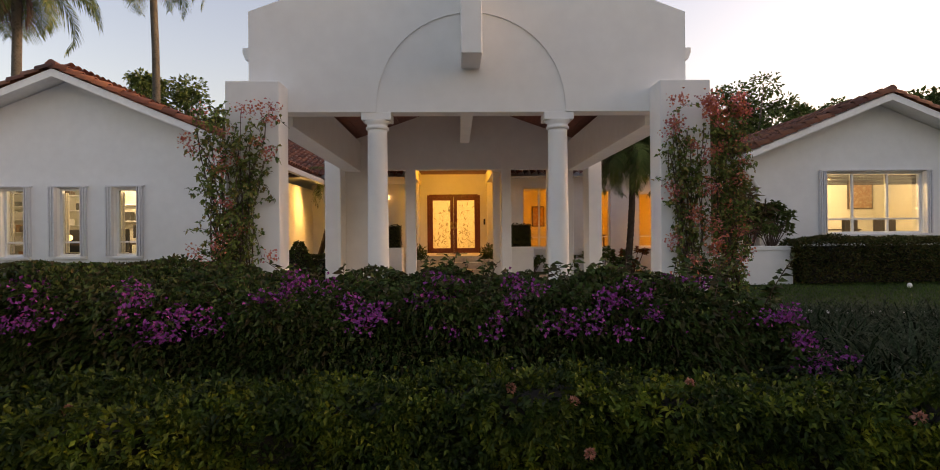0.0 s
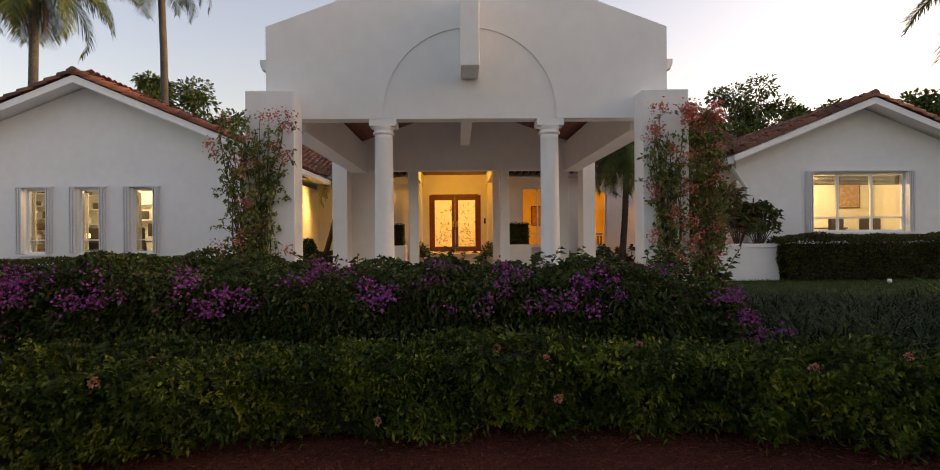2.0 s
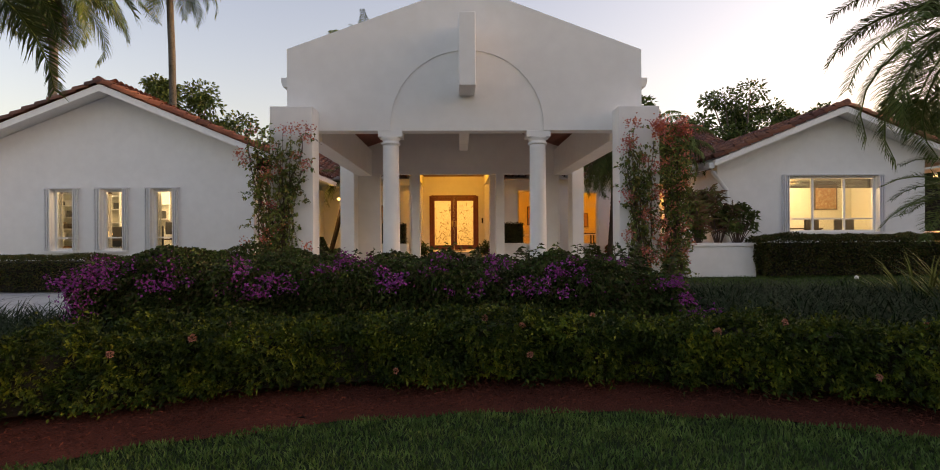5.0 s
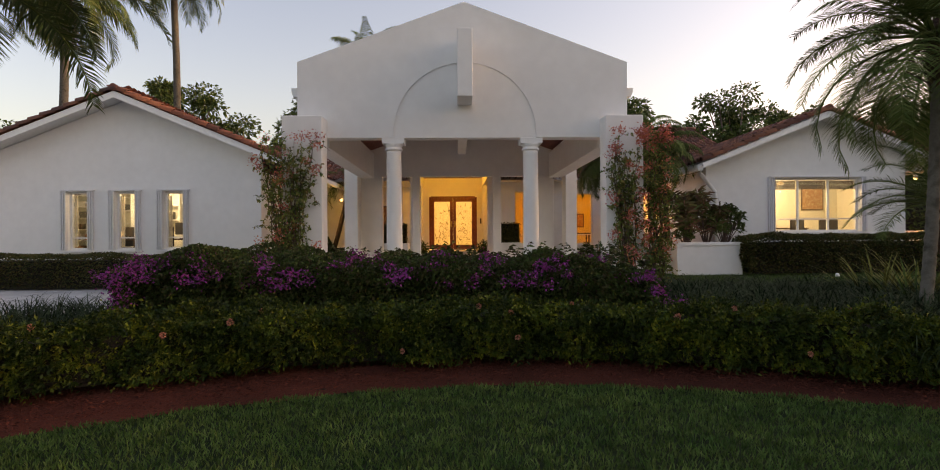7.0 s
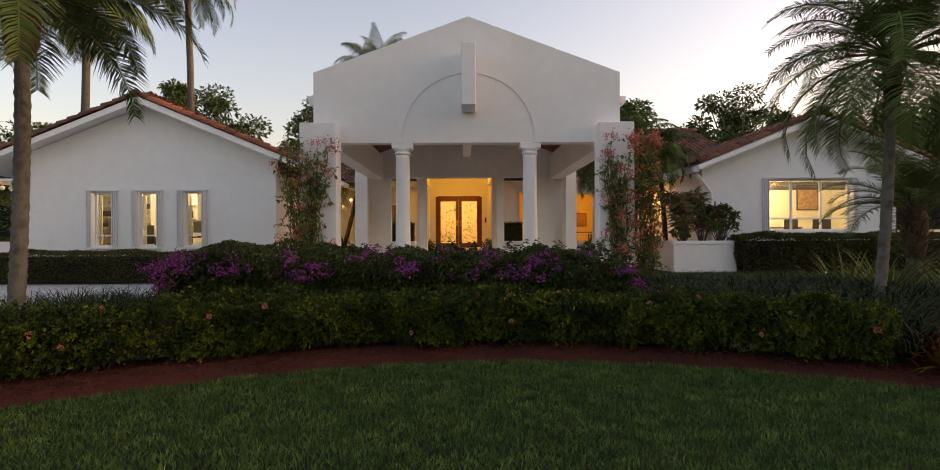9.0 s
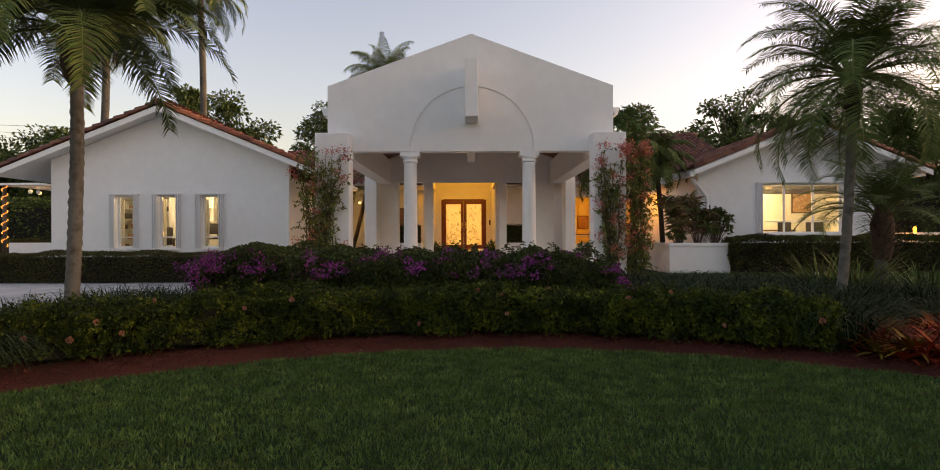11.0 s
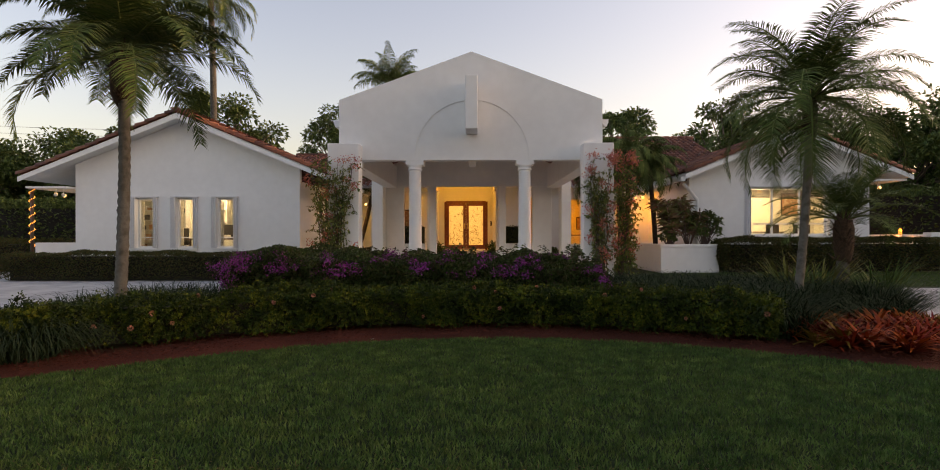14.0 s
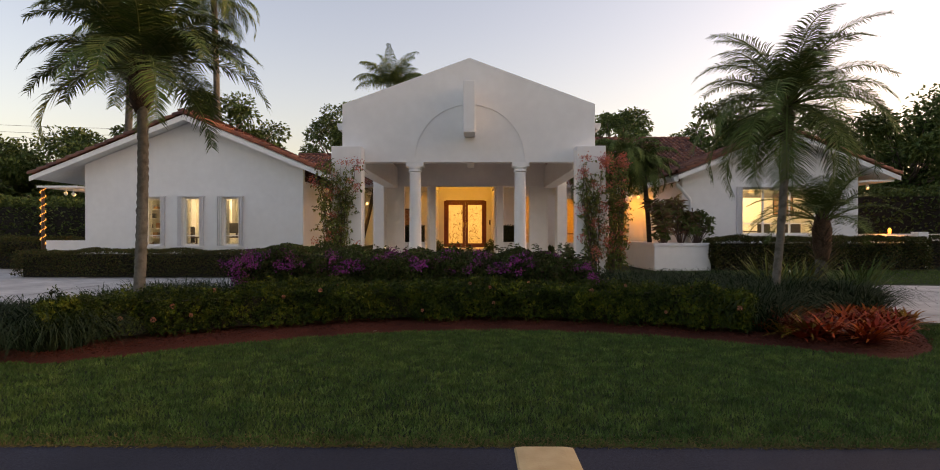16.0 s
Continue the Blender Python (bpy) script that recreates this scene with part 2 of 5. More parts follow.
def tube(bm, pts, radii, seg=8):
    """A tapered limb along points."""
    rows = []
    pts = [Vector(p) for p in pts]
    for i, p in enumerate(pts):
        d = (pts[min(i + 1, len(pts) - 1)] - pts[max(i - 1, 0)]).normalized()
        u = d.orthogonal().normalized()
        w = d.cross(u)
        r = radii[i] if isinstance(radii, (list, tuple)) else radii
        rows.append([bm.verts.new(p + u * (r * math.cos(2 * math.pi * k / seg)) + w * (r * math.sin(2 * math.pi * k / seg))) for k in range(seg)])
    for a, b in zip(rows, rows[1:]):
        # rings may start at different angles: join each to its nearest
        s = min(range(seg), key=lambda q: (a[0].co - b[q].co).length)
        for k in range(seg):
            f = bm.faces.new((a[k], a[(k + 1) % seg], b[(k + 1 + s) % seg], b[(k + s) % seg]))
            f.smooth = True
    bm.faces.new(rows[0][::-1])
    bm.faces.new(rows[-1])
    return bm


def link(name, bm, material, parent=None):
    me = bpy.data.meshes.new(name)
    bmesh.ops.recalc_face_normals(bm, faces=bm.faces)
    bm.to_mesh(me)
    bm.free()
    me.materials.append(material)
    ob = new(name, me)
    if parent:
        ob.parent = parent
    return ob


def part(name, bm, material, parent, label=""):
    ob = link(name, bm, material, parent)
    return tagged(ob, label) if label else ob


def thing(name, label, category, group="", kind="", at=(0, 0, 0)):
    e = new(name)
    e.empty_display_size = 0.2
    e.location = at
    return tagged(e, label, category, group, kind)


def structure(name, bm, material, label, category=""):
    return tagged(link(name, bm, material), label, category or name.split("_")[0], kind="structure")


def raw(name, V, F, material, parent=None, smooth=False):
    """A mesh from arrays of vertices and triangles or quads."""
    V, F = np.asarray(V, np.float32), np.asarray(F, np.int32)
    me = bpy.data.meshes.new(name)
    me.vertices.add(len(V))
    me.vertices.foreach_set("co", V.ravel())
    k = F.shape[1]
    me.loops.add(F.size)
    me.loops.foreach_set("vertex_index", F.ravel())
    me.polygons.add(len(F))
    me.polygons.foreach_set("loop_start", np.arange(0, F.size, k, dtype=np.int32))
    me.polygons.foreach_set("use_smooth", np.full(len(F), smooth))
    me.update(calc_edges=True)
    me.materials.append(material)
    ob = new(name, me)
    if parent:
        ob.parent = parent
    return ob


def unit(a):
    return a / np.maximum(np.linalg.norm(a, axis=1, keepdims=True), 1e-9)


def leaves(P, D, length, width, rng, droop=0.2, fold=0.15):
    """Folded four-point leaves at P along D; returns vertices and triangles."""
    n = len(P)
    L = length * rng.uniform(0.6, 1.25, (n, 1))
    W = width * rng.uniform(0.7, 1.2, (n, 1))
    D = unit(D)
    S = unit(np.cross(D, rng.normal(size=(n, 3)) + np.array([0, 0, 1.5])))
    U = np.cross(S, D)
    down = np.array([0, 0, -1.0])
    base, tip = P, P + D * L + down * L * droop
    mid = P + D * L * 0.45
    a, b = mid + S * W / 2 + U * W * fold, mid - S * W / 2 + U * W * fold
    V = np.stack([base, a, tip, b], 1).reshape(-1, 3)
    i = np.arange(n)[:, None] * 4
    F = np.concatenate([i + [0, 1, 2], i + [0, 2, 3]], 1).reshape(-1, 3)
    return V, F


def whorls(P, N, per, length, width, rng, droop=0.15):
    """Rosettes of leaves round shared points, opened towards N; returns vertices and triangles."""
    n = len(P)
    N = unit(N)
    A = unit(np.cross(N, rng.normal(size=(n, 3))))
    B = np.cross(N, A)
    V = [P]
    F = []
    i0 = np.arange(n)
    for k in range(per):
        a = 6.283 * k / per + rng.uniform(-0.3, 0.3, (n, 1))
        side = A * np.cos(a) + B * np.sin(a)
        D = unit(side * rng.uniform(0.5, 1.1, (n, 1)) + N * rng.uniform(0.25, 1.0, (n, 1)))
        S = np.cross(D, N)
        L = length * rng.uniform(0.65, 1.2, (n, 1))
        W = width * rng.uniform(0.8, 1.2, (n, 1))
        mid = P + D * L * 0.55
        V += [mid + S * W / 2, P + D * L + np.array([0, 0, -1.0]) * L * droop, mid - S * W / 2]
        b = n * (1 + 3 * k)
        F += [np.stack([i0, b + i0, b + n + i0], 1), np.stack([i0, b + n + i0, b + 2 * n + i0], 1)]
    return np.concatenate(V), np.concatenate(F)


def tied(V, F, steps):
    """Blades that all spring from one heart: their first two corners are shared."""
    k = 2 * steps + 2
    F = np.where(F % k == 0, 0, np.where(F % k == 1, 1, F))
    return V, F


def join(meshes):
    V, F, k = [], [], 0
    for v, f in meshes:
        V.append(v), F.append(f + k)
        k += len(v)
    return np.concatenate(V), np.concatenate(F)


def lumps(P, scale, seed):
    """Smooth uneven values from -1 to 1 over places."""
    r = np.random.default_rng(seed)
    out = np.zeros(len(P))
    for k in range(6):
        w = unit(r.normal(size=(1, 3)))[0] * scale * r.uniform(0.6, 2.2)
        out += np.sin(P @ w + r.uniform(0, 6.28)) / 6 * 1.6
    return np.clip(out, -1, 1)


def blades(P, D, length, width, rng, sag=0.6, steps=4):
    """Arching blades of grass; returns vertices and quads."""
    n = len(P)
    L = length * rng.uniform(0.6, 1.2, (n, 1))
    D = unit(D)
    S = unit(np.cross(D, np.array([0, 0, 1.0])) + 1e-3)
    rows = []
    for k in range(steps + 1):
        s = k / steps
        c = P + D * L * s + np.array([0, 0, -1.0]) * L * sag * s * s
        w = width * (1 - 0.9 * s) / 2
        rows += [c + S * w, c - S * w]
    V = np.stack(rows, 1).reshape(-1, 3)
    i = np.arange(n)[:, None] * (2 * steps + 2)
    F = np.concatenate([i + [2 * k, 2 * k + 1, 2 * k + 3, 2 * k + 2] for k in range(steps)], 1).reshape(-1, 4)
    return V, F


# ---- ground ----
def flat(name, pts, z, material, label, category="ground"):
    bm = bmesh.new()
    bm.faces.new([bm.verts.new((x, y, z)) for x, y in pts])
    bmesh.ops.triangulate(bm, faces=bm.faces)
    return structure(name, bm, material, label, category)


EDGE = -1.76  # line of the road's edge
flat("ground", [(-400, -400), (400, -400), (400, 400), (-400, 400)], -0.012, SOIL, "dark green lawn earth reaching to the distance")
flat("road", [(-60, -9), (60, -9), (60, EDGE), (-60, EDGE)], 0.0, ASPHALT, "dark asphalt street along the lawn", "road")

# crescent planting bed of mulch, edge curves from one end to the other
def bed_front(x):
    """Front edge of the bed: a shallow arch between two blunt ends."""
    left = np.where(x < 0, 0.28, 0.5)
    return np.maximum(2.1 - 0.115 * (x - 0.55) ** 2, left) + 0.68 * np.maximum(x - 4.2, 0) ** 2


bm = bmesh.new()
nx, ny = 90, 24
grid = []
for i in range(nx + 1):
    x = -5.0 + 11.0 * i / nx
    f = float(bed_front(x)) + 0.03 * math.sin(7 * x) + 0.015 * math.sin(19 * x)
    row = []
    for j in range(ny + 1):
        y = f + (5.9 - f) * j / ny
        up = 0.055 * min(1, j / 3) + 0.018 * noise.noise((x * 6, y * 6, 0)) * min(1, j)
        row.append(bm.verts.new((x, y, up - 0.004)))
    grid.append(row)
for i in range(nx):
    for j in range(ny):
        bm.faces.new((grid[i][j], grid[i + 1][j], grid[i + 1][j + 1], grid[i][j + 1])).smooth = True
structure("mulch_bed", bm, MULCH, "crescent bed of red-brown shredded mulch", "planting bed")

# driveway: a pale loop behind the bed, out to the street on both sides
flat("driveway", [(-40, -1.5), (-14, -1.7), (-9, -0.6), (-6.7, 1.0), (-5.75, 2.3), (-5.5, 3.6), (-5.2, 5.3), (-4.4, 6.2), (4.6, 6.4), (5.2, 5.3), (5.9, 3.2), (7.2, 2.1), (9.5, 0.8), (14, -1.2), (20, -1.7), (26, 2.0), (16, 6.6), (10.5, 8.1),
                   (6.0, 8.6), (4.2, 9.2), (3.4, 13.0), (-3.0, 13.0), (-4.2, 10.7), (-11.6, 10.7), (-14, 14.0), (-40, 16)], 0.004, CONCRETE, "pale weathered concrete driveway with faint cracks", "driveway")
for k, (pts) in enumerate(([(-4.4, 6.3), (-4.2, 10.6)], [(5.9, 3.4), (10.2, 7.9)], [(7.6, 2.2), (13.2, 7.3)], [(-8.2, 6.1), (-8.0, 10.6)])):
    (ax, ay), (bx, by) = pts
    bm = bmesh.new()
    prev = None
    for q in range(15):
        s = q / 14
        x, y = ax + (bx - ax) * s + 0.12 * noise.noise((k * 9 + s * 9, 1, 2)), ay + (by - ay) * s + 0.12 * noise.noise((s * 9, 5, k * 4))
        row = [bm.verts.new((x - 0.012, y, 0.0065)), bm.verts.new((x + 0.012, y, 0.0065))]
        if prev:
            bm.faces.new((prev[0], prev[1], row[1], row[0]))
        prev = row
    structure("driveway_crack", bm, NEARBLACK, "dark crack across the driveway concrete", "crack")

# tan block at the road's edge
bm = bmesh.new()
prism(bm, [(0.57, 0.0), (0.90, 0.0), (0.895, 0.008), (0.84, 0.014), (0.62, 0.014), (0.58, 0.01)], -2.6, -1.79)
tagged(link("edge_block", bm, TAN), "tan worn concrete marker block at the asphalt edge", "marker block")

# ---- portico ----
FX0, FX1, FC, FY = -2.36, 2.84, 0.26, 6.96
bm = bmesh.new()
gable = [(FX0, 2.65), (FX1, 2.65), (FX1, 3.84), (FC, 4.79), (FX0, 3.84)]
prism(bm, gable, FY + 0.018, FY + 0.26)
arc = [(0.265 + 1.125 * math.cos(math.pi - math.pi * k / 40), 2.72 + 1.11 * math.sin(math.pi * k / 40)) for k in range(41)]
prism(bm, [(FX0, 2.65), (-0.86, 2.65)] + arc + [(1.39, 2.65), (FX1, 2.65), (FX1, 3.84), (FC, 4.79), (FX0, 3.84)], FY, FY + 0.018)
structure("wall_portico_front", bm, STUCCO, "white stucco gabled portico front with recessed arch line", "wall")
bm = bmesh.new()
box(bm, 0.145, 0.375, 6.36, FY, 3.16, 4.17, 0.012)
tagged(link("keystone_fin", bm, STUCCO), "white stucco keystone fin standing out from the gable", "keystone", kind="structure")
for x0, x1, nm in ((-2.5, -1.9, "left"), (2.4, 2.98, "right")):
    bm = bmesh.new()
    box(bm, x0, x1, 6.6, FY - 0.002, 0.0, 2.93, 0.012)
    structure("wall_pier_" + nm, bm, STUCCO, "square white stucco pier at the portico's corner", "pier")
for x in (-0.868, 1.315):
    col = thing("column", "round white plastered column with moulded square capital", "column", "portico columns", at=(x, 7.09, 0))
    bm = bmesh.new()
    lathe(bm, [(0.17, 0.0), (0.17, 0.05), (0.15, 0.08), (0.135, 0.1), (0.128, 0.8), (0.122, 1.7), (0.117, 2.4), (0.117, 2.45)], seg=28)
    part("shaft", bm, STUCCO, col)
    bm = bmesh.new()
    lathe(bm, [(0.118, 2.45), (0.14, 2.462), (0.14, 2.485), (0.122, 2.495), (0.125, 2.52), (0.16, 2.56)], seg=28)
    box(bm, -0.178, 0.178, -0.12, 0.178, 2.56, 2.65, 0.008)
    part("capital", bm, STUCCO, col)
for x0, x1, nm in ((-2.24, -1.92, "left"), (2.43, 2.75, "right")):
    bm = bmesh.new()
    box(bm, x0, x1, FY + 0.26, 12.28, 2.53, 3.14)
    structure("beam_side_" + nm, bm, STUCCO, "white plastered side beam of the portico", "beam")
bm = bmesh.new()
prism(bm, [(-2.24, 2.57), (2.75, 2.57), (2.75, 3.14), (FC, 4.02), (-2.24, 3.14)], 12.28, 12.5)
structure("wall_portico_rear", bm, STUCCO, "white inner gable wall over the porch openings", "wall")
bm = bmesh.new()
box(bm, FC - 0.1, FC + 0.1, FY + 0.26, 12.28, 3.12, 3.4, 0.01)
structure("beam_ridge", bm, STUCCO, "white ridge beam under the portico ceiling", "beam")
# plank ceiling of the portico, two slopes
bm = bmesh.new()
for side in (-1, 1):
    n = 20
    for k in range(n):
        a, b = k / n, (k + 0.94) / n
        w = 2.5
        xa, xb = FC + side * w * a, FC + side * w * b
        za, zb = 4.02 - 0.88 * a, 4.02 - 0.88 * b
        v = [bm.verts.new(c) for c in ((xa, FY + 0.26, za), (xb, FY + 0.26, zb), (xb, 12.28, zb), (xa, 12.28, za), (xa, FY + 0.26, za + 0.03), (xb, FY + 0.26, zb + 0.03), (xb, 12.28, zb + 0.03), (xa, 12.28, za + 0.03))]
        for q in ((0, 1, 2, 3), (4, 7, 6, 5), (0, 4, 5, 1), (1, 5, 6, 2), (2, 6, 7, 3), (3, 7, 4, 0)):
            bm.faces.new([v[i] for i in q])
structure("ceiling_portico", bm, PLANKS, "dark red-brown plank ceiling of the portico", "ceiling")
bm = bmesh.new()
prism(bm, [(-2.4, 3.42), (FC, 4.42), (2.9, 3.42), (2.9, 3.5), (FC, 4.52), (-2.4, 3.5)], FY + 0.26, 19.0)
structure("roof_portico_deck", bm, TRIM, "white-painted roof deck behind the portico gable", "roof")
for x0, x1, nm in ((-2.53, -2.402, "left"), (2.902, 3.02, "right")):
    bm = bmesh.new()
    pr = [(x0, 3.44), (x0 + 0.03, 3.36), (x1 - 0.03, 3.36), (x1, 3.44), (x1, 3.5), (x0, 3.5)]
    prism(bm, pr, FY + 0.28, 18.0)
    structure("gutter_portico_" + nm, bm, TRIM, "white metal gutter along the portico eave", "gutter")
for x0, x1, y0, y1, nm in ((-2.56, -2.244, 11.75, 12.27, "outer_left"), (2.754, 3.02, 11.75, 12.27, "outer_right"), (-2.4, -1.72, 12.28, 12.5, "left"), (2.0, 2.55, 12.28, 12.5, "right"), (-0.98, -0.78, 12.28, 12.5, "mid_left"), (1.03, 1.23, 12.28, 12.5, "mid_right")):
    bm = bmesh.new()
    box(bm, x0, x1, y0, y1, 0.0, 2.57 if "outer" not in nm else 3.1, 0.008)
    structure("wall_post_" + nm, bm, STUCCO, "square white plastered porch post", "post")

# ---- covered entry behind it ----
DY = 20.5
flat("porch_floor", [(-2.2, 7.0), (2.7, 7.0), (2.7, 17.0), (-2.2, 17.0)], 0.008, STONE, "pale stone porch paving", "floor")
bm = bmesh.new()
box(bm, -1.9, 1.9, 12.5, DY, 3.33, 3.42)
structure("ceiling_entry", bm, PLANKS, "red-brown wooden ceiling of the covered entry", "ceiling")
for k in range(3):
    bm = bmesh.new()
    box(bm, -1.9, 1.9, 16.9 + 0.38 * k, 17.28 + 0.38 * k if k < 2 else DY, 0.0, 0.185 * (k + 1), 0.008)
    st = structure("step", bm, STONE, "pale travertine entry step", "step")
    n = 9
    for q in range(n):
        bm = bmesh.new()
        x = -1.9 + 3.8 * q / n
        box(bm, x + 0.005, x + 3.8 / n - 0.005, 16.893 + 0.38 * k, 16.9 + 0.38 * k, 0.185 * k + 0.01, 0.185 * (k + 1) - 0.008)
        part("riser_tile", bm, STONE, st)
# end wall with the double door
D0, D1, DZ0, DZ1 = -0.925, 0.87, 0.56, 2.59
bm = bmesh.new()
box(bm, -5.0, D0 - 0.03, DY, DY + 0.2, 0, 3.33), box(bm, D1 + 0.03, 2.0, DY, DY + 0.2, 0, 3.33), box(bm, D0 - 0.03, D1 + 0.03, DY, DY + 0.2, DZ1 + 0.03, 3.33)
structure("wall_entry", bm, STUCCO, "warmly lit white wall round the entry door", "wall")
door = thing("door_1", "double door of red-brown wood with etched glass panes", "door", kind="structure", at=(0, DY, 0))
bm = bmesh.new()
box(bm, D0 - 0.03, D0 + 0.05, -0.03, 0.1, DZ0, DZ1), box(bm, D1 - 0.05, D1 + 0.03, -0.03, 0.1, DZ0, DZ1), box(bm, D0 + 0.05, D1 - 0.05, -0.03, 0.1, DZ1 - 0.06, DZ1 + 0.03)
part("door_frame", bm, WOOD, door)
bm = bmesh.new()
box(bm, D0 - 0.16, D0 - 0.03, -0.02, 0.0, DZ0, DZ1 + 0.16), box(bm, D1 + 0.03, D1 + 0.16, -0.02, 0.0, DZ0, DZ1 + 0.16), box(bm, D0 - 0.03, D1 + 0.03, -0.02, 0.0, DZ1 + 0.03, DZ1 + 0.16)
part("casing", bm, TRIM, door)
mid = (D0 + D1) / 2
for x0, x1, hx in ((D0 + 0.05, mid - 0.004, mid - 0.07), (mid + 0.004, D1 - 0.05, mid + 0.07)):
    bm = bmesh.new()
    s = 0.115
    box(bm, x0, x0 + s, 0, 0.05, DZ0, DZ1 - 0.06), box(bm, x1 - s, x1, 0, 0.05, DZ0, DZ1 - 0.06)
    box(bm, x0 + s, x1 - s, 0, 0.05, DZ0, DZ0 + 0.17), box(bm, x0 + s, x1 - s, 0, 0.05, DZ1 - 0.18, DZ1 - 0.06)
    leaf = part("door_leaf", bm, WOOD, door)
    bm = bmesh.new()
    box(bm, x0 + s, x1 - s, 0.02, 0.028, DZ0 + 0.17, DZ1 - 0.18)
    pane = part("pane", bm, GLASS, leaf, "glass pane with etched leaf pattern")
    pane.visible_shadow = False
    rng = np.random.default_rng(int(100 + x0 * 10))
    n = 55
    P = np.stack([rng.uniform(x0 + s + 0.02, x1 - s - 0.02, n), np.full(n, 0.012), DZ0 + 0.2 + (DZ1 - DZ0 - 0.55) * np.where(rng.random(n) < 0.75, rng.beta(1.0, 2.2, n), rng.uniform(0.8, 1.0, n))], 1)
    Dn = np.stack([rng.normal(size=n), np.zeros(n), rng.normal(size=n) + 0.4], 1)
    V, F = leaves(P, Dn, 0.17, 0.05, rng, 0, 0)
    V[:, 1] = 0.012 + 0.004 * rng.random(len(V))
    V[:, 0] = np.clip(V[:, 0], x0 + s, x1 - s)
    raw("etched_leaves", V, F, ETCH, leaf)
    bm = bmesh.new()
    tube(bm, [(hx, -0.06, 1.45), (hx, -0.07, 1.62)], 0.014)
    box(bm, hx - 0.025, hx + 0.025, -0.03, 0.0, 1.42, 1.66)
    part("door_handle", bm, BRASS, leaf, "aged brass door handle")
bm = bmesh.new()
box(bm, 1.02, 1.08, DY - 0.05, DY, 1.55, 1.75)
tagged(link("doorbell_panel", bm, BLACK), "small dark doorbell panel on the entry wall", "doorbell")
bm = bmesh.new()
box(bm, -0.6, 0.42, 19.2, 19.9, 0.556, 0.572, 0.004)
tagged(link("door_mat", bm, BLACK), "dark flat doormat on the landing", "doormat")
# side posts and low planters of the entry
for x0, x1, nm in ((-1.36, -1.16, "left"), (1.1, 1.3, "right")):
    for y in (16.3, 19.4):
        bm = bmesh.new()
        box(bm, x0, x1, y, y + 0.22, 0, 3.33, 0.006)
        structure("wall_entry_post_" + nm, bm, STUCCO, "white post of the covered entry", "post")
    bm = bmesh.new()
    box(bm, x0, x1, 12.5, DY, 2.95, 3.33)
    structure("beam_entry_" + nm, bm, STUCCO, "white beam beside the entry ceiling", "beam")
# rooms behind glass
def room(name, x0, x1, y0, y1, z0, z1, power, colour, lamp, back=PLASTER):
    """Back, sides, floor and ceiling of a lit room behind a front wall, with one lamp."""
    bm = bmesh.new()
    t = 0.08
    box(bm, x0 - t, x1 + t, y1, y1 + t, z0 - t, z1 + t), box(bm, x0 - t, x0, y0, y1, z0 - t, z1 + t), box(bm, x1, x1 + t, y0, y1, z0 - t, z1 + t)
    structure("wall_" + name, bm, back, "cream plastered room walls seen through the glass", "wall")
    bm = bmesh.new()
    box(bm, x0, x1, y0, y1, z0 - t, z0)
    structure("floor_" + name, bm, STONE, "pale stone room floor", "floor")
    bm = bmesh.new()
    box(bm, x0, x1, y0, y1, z1, z1 + t)
    structure("ceiling_" + name, bm, TRIM, "white room ceiling", "ceiling")
    bulb = thing("ceiling_lamp", "small white ceiling lamp glowing warm", "lamp", at=lamp)
    bm = bmesh.new()
    lathe(bm, [(0.02, 0.0), (0.09, 0.02), (0.1, 0.07), (0.03, 0.1)], seg=14)
    part("shade", bm, BULB, bulb)
    li = new("lamp_light", bpy.data.lights.new("lamp_light", "POINT"))
    li.data.energy, li.data.color, li.data.shadow_soft_size = power, colour, 0.15
    li.location = (lamp[0], lamp[1], lamp[2] - 0.15)


WARM = (1.0, 0.4, 0.02)
room("hall", -2.4, 2.2, DY + 0.2, 25.0, 0.5, 3.1, 56, (1.0, 0.68, 0.24), (-0.1, 22.3, 2.9))
bm = bmesh.new()
box(bm, -2.3, -1.1, 24.5, 24.9, 0.5, 1.3)
tagged(link("console_table", bm, DARKWOOD), "dark wooden console table in the hall", "table")
bm = bmesh.new()
lathe(bm, [(0.06, 1.3), (0.12, 1.4), (0.14, 1.5), (0.07, 1.62), (0.09, 1.68)], -1.7, 24.7, 14)
tagged(link("vase", bm, BLACK), "dark vase on the hall console", "vase")
# recessed light over the entry
dl = thing("downlight", "round recessed downlight glowing warm in the ceiling", "lamp", at=(-0.05, 18.4, 3.32))
bm = bmesh.new()
lathe(bm, [(0.09, 0.0), (0.09, 0.012)], seg=18)
part("lens", bm, BULB, dl)
li = new("downlight_light", bpy.data.lights.new("downlight_light", "POINT"))
li.data.energy, li.data.color, li.data.shadow_soft_size = 27, (1.0, 0.53, 0.05), 0.08
li.location = (-0.05, 18.4, 3.2)


